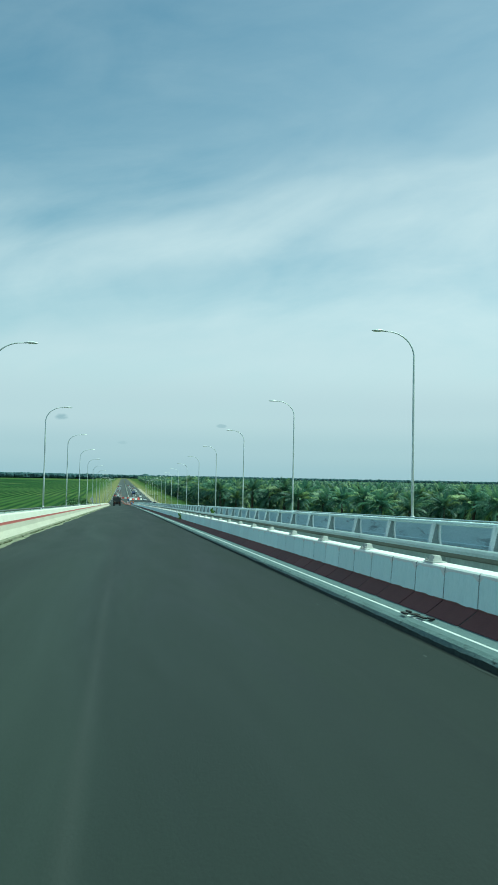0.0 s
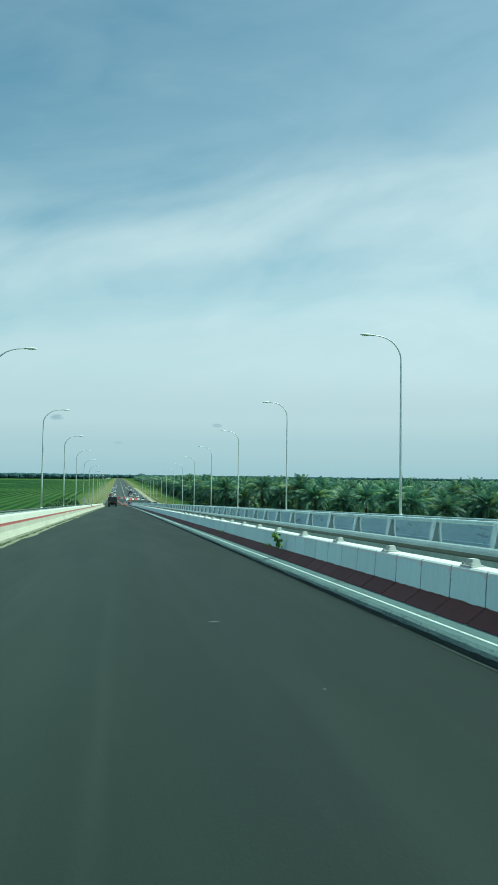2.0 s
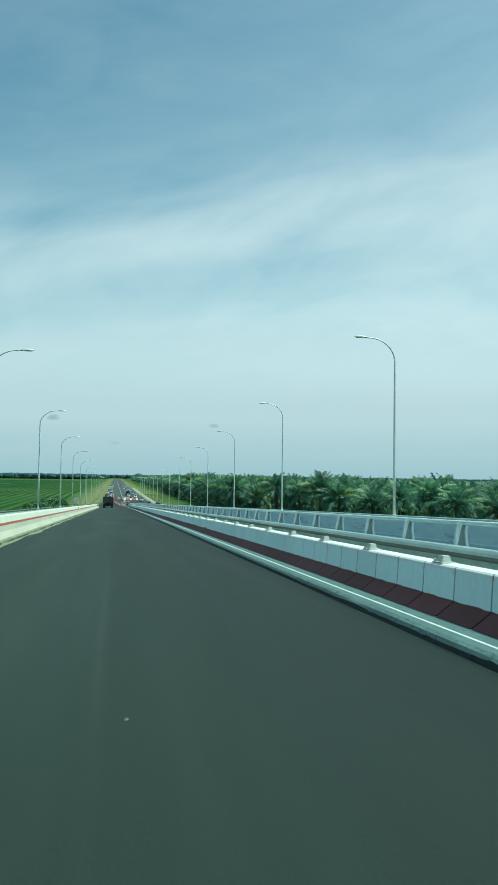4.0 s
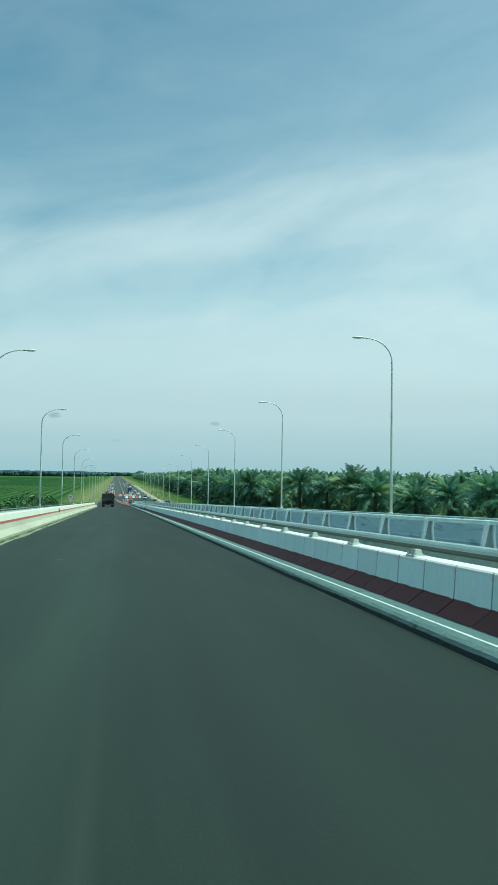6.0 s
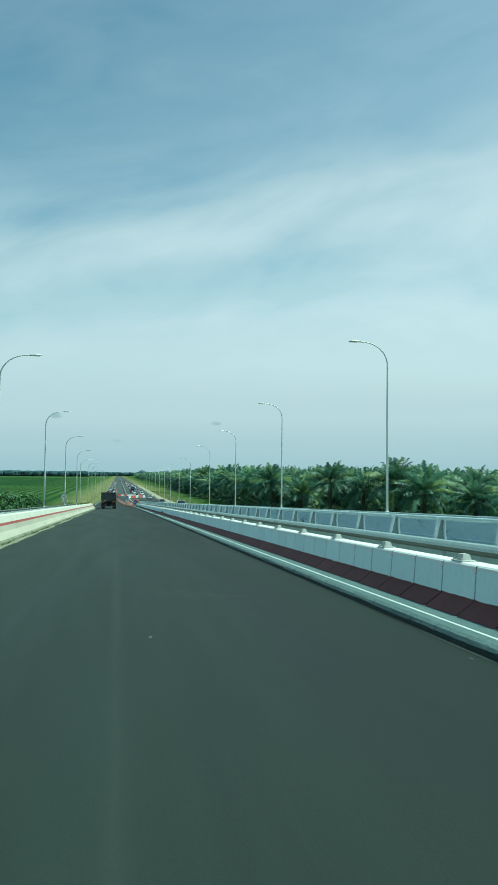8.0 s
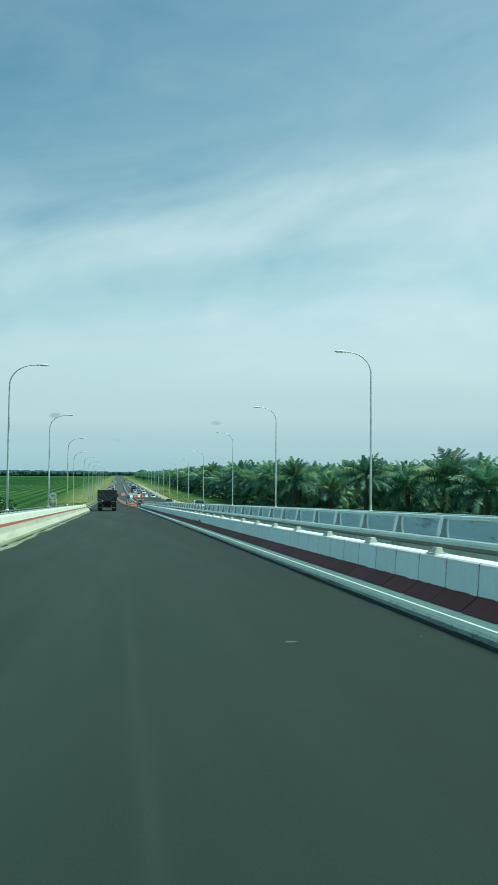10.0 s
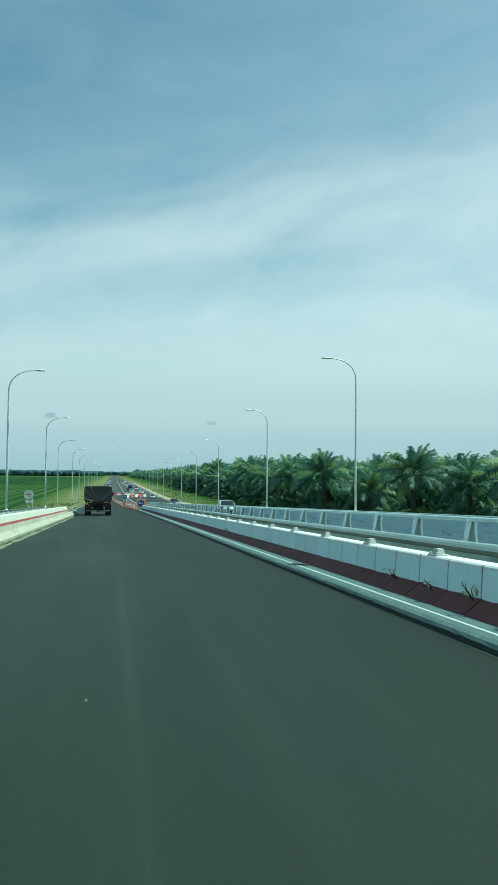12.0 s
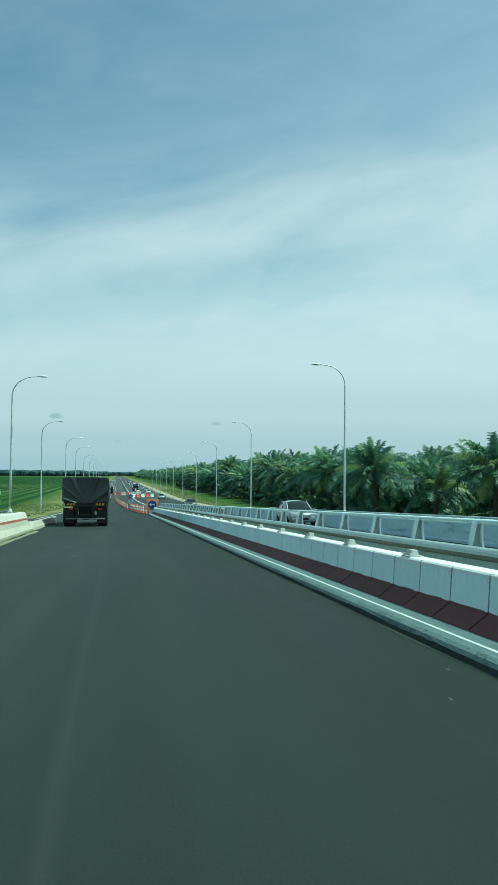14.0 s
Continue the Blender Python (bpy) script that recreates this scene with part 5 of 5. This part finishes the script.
box(bm, (0.1, 0, 2.05), (1.0, 0.04, 0.34), 0.01)
part("plate", bm, WHITE_PLASTIC, t)
bm = bmesh.new()
for s in (-1, 1):
    tube(bm, [(s * 0.35, 0.05, -0.6), (s * 0.35, 0.05, 2.9)], 0.04, 8)
part("posts", bm, GREY_BAR, t)
bm = bmesh.new()
tube(bm, [(0.9, 0, -0.3), (0.3, 0, 3.0)], 0.035, 6)
tube(bm, [(1.1, 0, -0.3), (1.1, 0, 2.6)], 0.035, 6)
solid("leaning_poles", bm, PALE_CONCRETE, "two thin pale poles leaning together on the bank", "poles", m=pose(-11.2, 290, road_z(290) - 0.9))

# moss and grass along the foot of the left parapet
rnd.seed(21)
bm = bmesh.new()
y = 0.0
while y < LEFT_END:
    k = noise.noise(Vector((y * 0.35, 3, 0)))
    if k > -0.02:
        leaf_clump(bm, (LEFT_EDGE + 0.02 + 0.05 * k, y, road_z(y) + 0.01), 0.025 + 0.04 * max(0, k + 0.2), 7, 0.035)
    y += rnd.uniform(0.10, 0.22)
solid("gutter_moss", bm, TUFT, "moss and grass tufts along the parapet's foot", "grass", kind="stuff")
bm = bmesh.new()
edge_in = []
for y in stations(0, LEFT_END, 0.8):
    w = 0.22 + 0.22 * noise.noise(Vector((y * 0.22, 9, 1))) + 0.06 * noise.noise(Vector((y * 1.7, 2, 5)))
    edge_in.append((bm.verts.new((LEFT_EDGE - 0.05, y, road_z(y) + 0.006)), bm.verts.new((LEFT_EDGE + max(0.05, w), y, road_z(y) + 0.004))))
for (a, b), (c, d) in zip(edge_in, edge_in[1:]):
    bm.faces.new((a, b, d, c))
solid("gutter_silt", bm, MOSS, "thin silt and moss washed along the road edge", "silt", kind="stuff")

# ---- weeds, litter and loose bits ----
WEED = leaf_material("weed_leaf", (0.05, 0.12, 0.015), (0.16, 0.28, 0.03), (0.34, 0.40, 0.06))


def weed(x, y, z, height, leaves, seed, label, mat=WEED):
    rnd.seed(seed)
    t = thing("weed", label, "weed", "weeds in the barrier joints", m=upright(x, y, z))
    bm = bmesh.new()
    stems = []
    for k in range(3):
        tip = Vector((rnd.uniform(-0.16, -0.04), rnd.uniform(-0.18, 0.18), height * rnd.uniform(0.7, 1.0)))
        tube(bm, [(0, 0, 0), tip * 0.5 + Vector((-0.04, 0, 0.04)), tip], [0.009, 0.007, 0.004], 5)
        stems.append(tip)
    part("stem", bm, mat, t)
    bm = bmesh.new()
    for k in range(leaves):
        tip = stems[k % 3]
        p = tip * rnd.uniform(0.3, 1.0) + Vector((rnd.uniform(-0.05, 0.02), rnd.uniform(-0.05, 0.05), 0))
        d = Vector((rnd.uniform(-1, 0.1), rnd.uniform(-1, 1), rnd.uniform(-0.9, 0.3))).normalized()
        s = d.cross(Vector((0.3, 0.1, 1))).normalized()
        ln = rnd.uniform(0.09, 0.17) * min(1, 0.35 + height * 1.5)
        v = [bm.verts.new(q) for q in (p, p + d * ln * 0.45 + s * ln * 0.27, p + d * ln * 1.05 + Vector((0, 0, -0.02)), p + d * ln * 0.45 - s * ln * 0.27)]
        bm.faces.new(v)
    part("leaves", bm, mat, t)
    return t


weed(3.70, 49.8, 0.33, 0.46, 46, 1, "bright leafy weed growing from a barrier joint")
weed(3.72, 51.2, 0.34, 0.08, 5, 2, "small weed in a barrier joint")
weed(4.46, 38.6, 0.89, 0.30, 60, 3, "yellow-green weed on the grey parapet")
weed(3.72, 60.3, 0.34, 0.10, 6, 4, "small weed in a barrier joint")
weed(3.72, 97.3, 0.34, 0.07, 4, 5, "small weed in a barrier joint")
weed(3.75, 216.85, 0.36, 0.10, 4, 6, "small weed in a barrier joint")
DRY_WEED = leaf_material("dry_weed", (0.035, 0.030, 0.018), (0.075, 0.070, 0.040), (0.12, 0.11, 0.06))
for y, h, n, k in ((191.66, 0.17, 6, 31), (196.3, 0.22, 5, 32), (197.2, 0.24, 5, 33), (198.4, 0.16, 4, 34), (199.7, 0.18, 5, 35)):
    weed(3.70, y, 0.30, h, n, k, "dry brown weed in a barrier joint", DRY_WEED)
weed(4.44, 148.0, 0.89, 0.14, 3, 9, "thin dark dry stems on the grey parapet", DRY_WEED)
weed(3.72, 101.6, 0.34, 0.05, 3, 8, "small weed in a barrier joint")

bm = bmesh.new()
pts = [(0.15, -0.20, 0.01), (0.09, -0.05, 0.022), (0.025, 0.1, 0.018), (-0.10, 0.20, 0.022), (-0.20, 0.24, 0.008)]
tube(bm, pts, [0.008, 0.014, 0.017, 0.013, 0.005], 6)
solid("rubber_strip", bm, RUBBER, "torn strip of black tyre rubber on the kerb", "litter", m=on_road(3.36, 204.3, 0.14))
bm = bmesh.new()
for k in range(5):
    rnd.seed(40 + k)
    box(bm, (rnd.uniform(-0.12, 0.12), rnd.uniform(-0.35, 0.35), 0.02), (rnd.uniform(0.03, 0.10), rnd.uniform(0.08, 0.26), rnd.uniform(0.010, 0.026)), 0.004)
solid("litter", bm, CHASSIS, "small dark scraps of litter on the kerb", "litter", m=on_road(3.42, 8.9, 0.15))

# pale scuffs and grit on the asphalt
rnd.seed(77)
bm = bmesh.new()
# thin scratches where something was dragged across the lane
for k in range(46):
    x0 = rnd.uniform(-0.4, 1.8)
    y0 = 141.6 - 0.85 * x0 + rnd.gauss(0, 0.22)
    ln, p = rnd.uniform(0.03, 0.24), None
    lean = rnd.uniform(-0.5, 0.1)
    for j in range(5):
        x, y = x0 + ln * j / 4, y0 + lean * ln * j / 4 + rnd.uniform(-0.015, 0.015)
        w = 0.0035 * math.sin(math.pi * (j + 0.4) / 4.8) + 0.001
        q = (bm.verts.new((x, y - w, road_z(y) + 0.003)), bm.verts.new((x, y + w, road_z(y) + 0.003)))
        if p:
            bm.faces.new((p[0], q[0], q[1], p[1]))
        p = q
# longer curved ones beside them
for k in range(5):
    p = None
    x0, y0, bend = 0.25 + 0.10 * k + rnd.uniform(-0.2, 0.2), 140.95 - 0.05 * k + rnd.uniform(-0.2, 0.2), rnd.uniform(0.1, 0.5)
    long = rnd.uniform(0.3, 0.8)
    for j in range(13):
        u = j / 12
        x, y = x0 + long * u, y0 - long * 0.95 * u + bend * u * (1 - u) + 0.03 * math.sin(9 * u + k) + rnd.uniform(-0.010, 0.010)
        w = (0.0042 * math.sin(math.pi * (j + 0.4) / 12.8) + 0.0008) * rnd.uniform(0.3, 1.4)
        q = (bm.verts.new((x, y - w, road_z(y) + 0.003)), bm.verts.new((x, y + w, road_z(y) + 0.003)))
        if p:
            bm.faces.new((p[0], q[0], q[1], p[1]))
        p = q
for k in range(120):
    if k % 3:
        x, y = 3.14 - abs(rnd.gauss(0, 0.25)), rnd.uniform(5, 300)
        ln, w = rnd.uniform(0.012, 0.03), rnd.uniform(0.012, 0.03)
    else:
        x, y = rnd.uniform(-2.6, 3.0), rnd.uniform(5, 300)
        ln, w = rnd.choice((rnd.uniform(0.015, 0.03), rnd.uniform(0.015, 0.03), rnd.uniform(0.05, 0.11))), rnd.uniform(0.012, 0.03)
    n, ring = 7, []
    for j in range(n):
        a, q = 2 * math.pi * j / n, rnd.uniform(0.55, 1.1)
        ring.append(bm.verts.new((x + math.cos(a) * ln * q, y + math.sin(a) * w * q * 2, road_z(y) + 0.004)))
    top = bm.verts.new((x, y, road_z(y) + 0.004 + min(ln, w) * 0.3))
    for j in range(n):
        bm.faces.new((ring[j], ring[(j + 1) % n], top))
solid("road_grit", bm, GRIT, "pale grit and chalky scuffs scattered on the asphalt", "grit", kind="stuff")

# dust gathered along the kerb's foot
bm = bmesh.new()
edge_in = []
for y in stations(0, RIGHT_END, 0.6):
    w = 0.05 + 0.05 * noise.noise(Vector((y * 0.3, 4, 1))) + 0.03 * noise.noise(Vector((y * 1.9, 2, 8)))
    edge_in.append((bm.verts.new((KERB + 0.004, y, road_z(y) + 0.006)), bm.verts.new((KERB - max(0.008, w), y, road_z(y) + 0.004))))
for (a, b), (c, d) in zip(edge_in, edge_in[1:]):
    bm.faces.new((a, c, d, b))
solid("gutter_dust", bm, DUST, "pale dust and grit along the foot of the kerb", "dust", kind="stuff")

# a bent length of black hose hooked over the left parapet's stripe
bm = bmesh.new()
tube(bm, [(0.0, -0.22, 0.10), (0.05, -0.12, 0.13), (0.07, 0.0, 0.10), (0.07, 0.07, 0.0), (0.08, 0.02, -0.10), (0.10, -0.08, -0.13)], 0.022, 8)
solid("hose", bm, RUBBER, "short bent length of black hose hanging on the parapet", "hose", m=upright(-4.12, 154.7, 0.66))

# heap of earth and a low kerb stone where the left parapet ends
rnd.seed(88)
bm = bmesh.new()
rows = []
for i in range(25):
    v = i / 24
    y = 259.5 + 15 * v
    row = []
    for j in range(13):
        u = j / 12
        x = -7.2 + 2.3 * u
        h = 0.62 * math.sin(math.pi * u) ** 0.8 * math.sin(math.pi * min(1, v * 1.15 + 0.08) * 0.93) * (0.75 + 0.6 * noise.noise(Vector((x * 1.7, y * 0.8, 3)))) + 0.06 * noise.noise(Vector((x * 5, y * 4, 1)))
        row.append(bm.verts.new((x, y, road_z(y) - 0.05 + max(0, h))))
    rows.append(row)
for p, q in zip(rows, rows[1:]):
    for j in range(12):
        bm.faces.new((p[j], p[j + 1], q[j + 1], q[j])).smooth = True
solid("earth_heap", bm, SAND, "low heap of pale earth where the parapet ends", "earth", kind="stuff")


# low concrete edge that carries on where the parapet stops
bm = bmesh.new()
loft(bm, [(L - 0.08, -0.1), (L - 0.10, 0.12), (L - 0.24, 0.34), (L - 0.30, 0.37), (L - 0.52, 0.37), (L - 0.56, 0.34), (L - 0.58, -0.1)], stations(LEFT_END + 0.03, LEFT_END + 17, 2))
solid("low_wall_left", bm, CREAM_WALL, "low pale concrete edge wall past the parapet's end", "wall", kind="structure")

# ---- pieces of the barriers ----
panels = [panel_mesh(k) for k in range(5)]
pick = random.Random(8)
y = 123.0 - 126 * PITCH
count = 0
rest = bmesh.new()
while y + PITCH < RIGHT_END:
    m = on_road(0, y)
    if count < 298:
        part("panel", pick.choice(panels), None, barrier, m=m)
    else:
        start = len(rest.verts)
        rest.from_mesh(panels[0])
        rest.verts.ensure_lookup_table()
        for v in rest.verts[start:]:
            v.co = m @ v.co
    count += 1
    y += PITCH
tagged(part("far_panels", rest, [WHITE_WALL, BROWN_BAND, CAP_WHITE, JOINT, DEEP], barrier), kind="stuff")
plinth = plinth_mesh()
y = 123.6 - 2.781 * 42
while y < RIGHT_END:
    part("plinth", plinth, None, barrier, "pale concrete plinth", m=on_road(3.91, y, 0.728))
    y += 2.781
post, outer_post = inner_post_mesh(), outer_post_mesh()
y = 123.97 - 1.978 * 60
while y < RIGHT_END + 2:
    part("post", post, None, inner, m=on_road(4.60, y, 0.840) @ Matrix.Diagonal((1, 1, 1.14, 1)))
    y += 1.978
y = 12.0
while y < RIGHT_END + 2:
    part("post", outer_post, None, outer, m=on_road(16.68, y, 0.575))
    y += 2.2
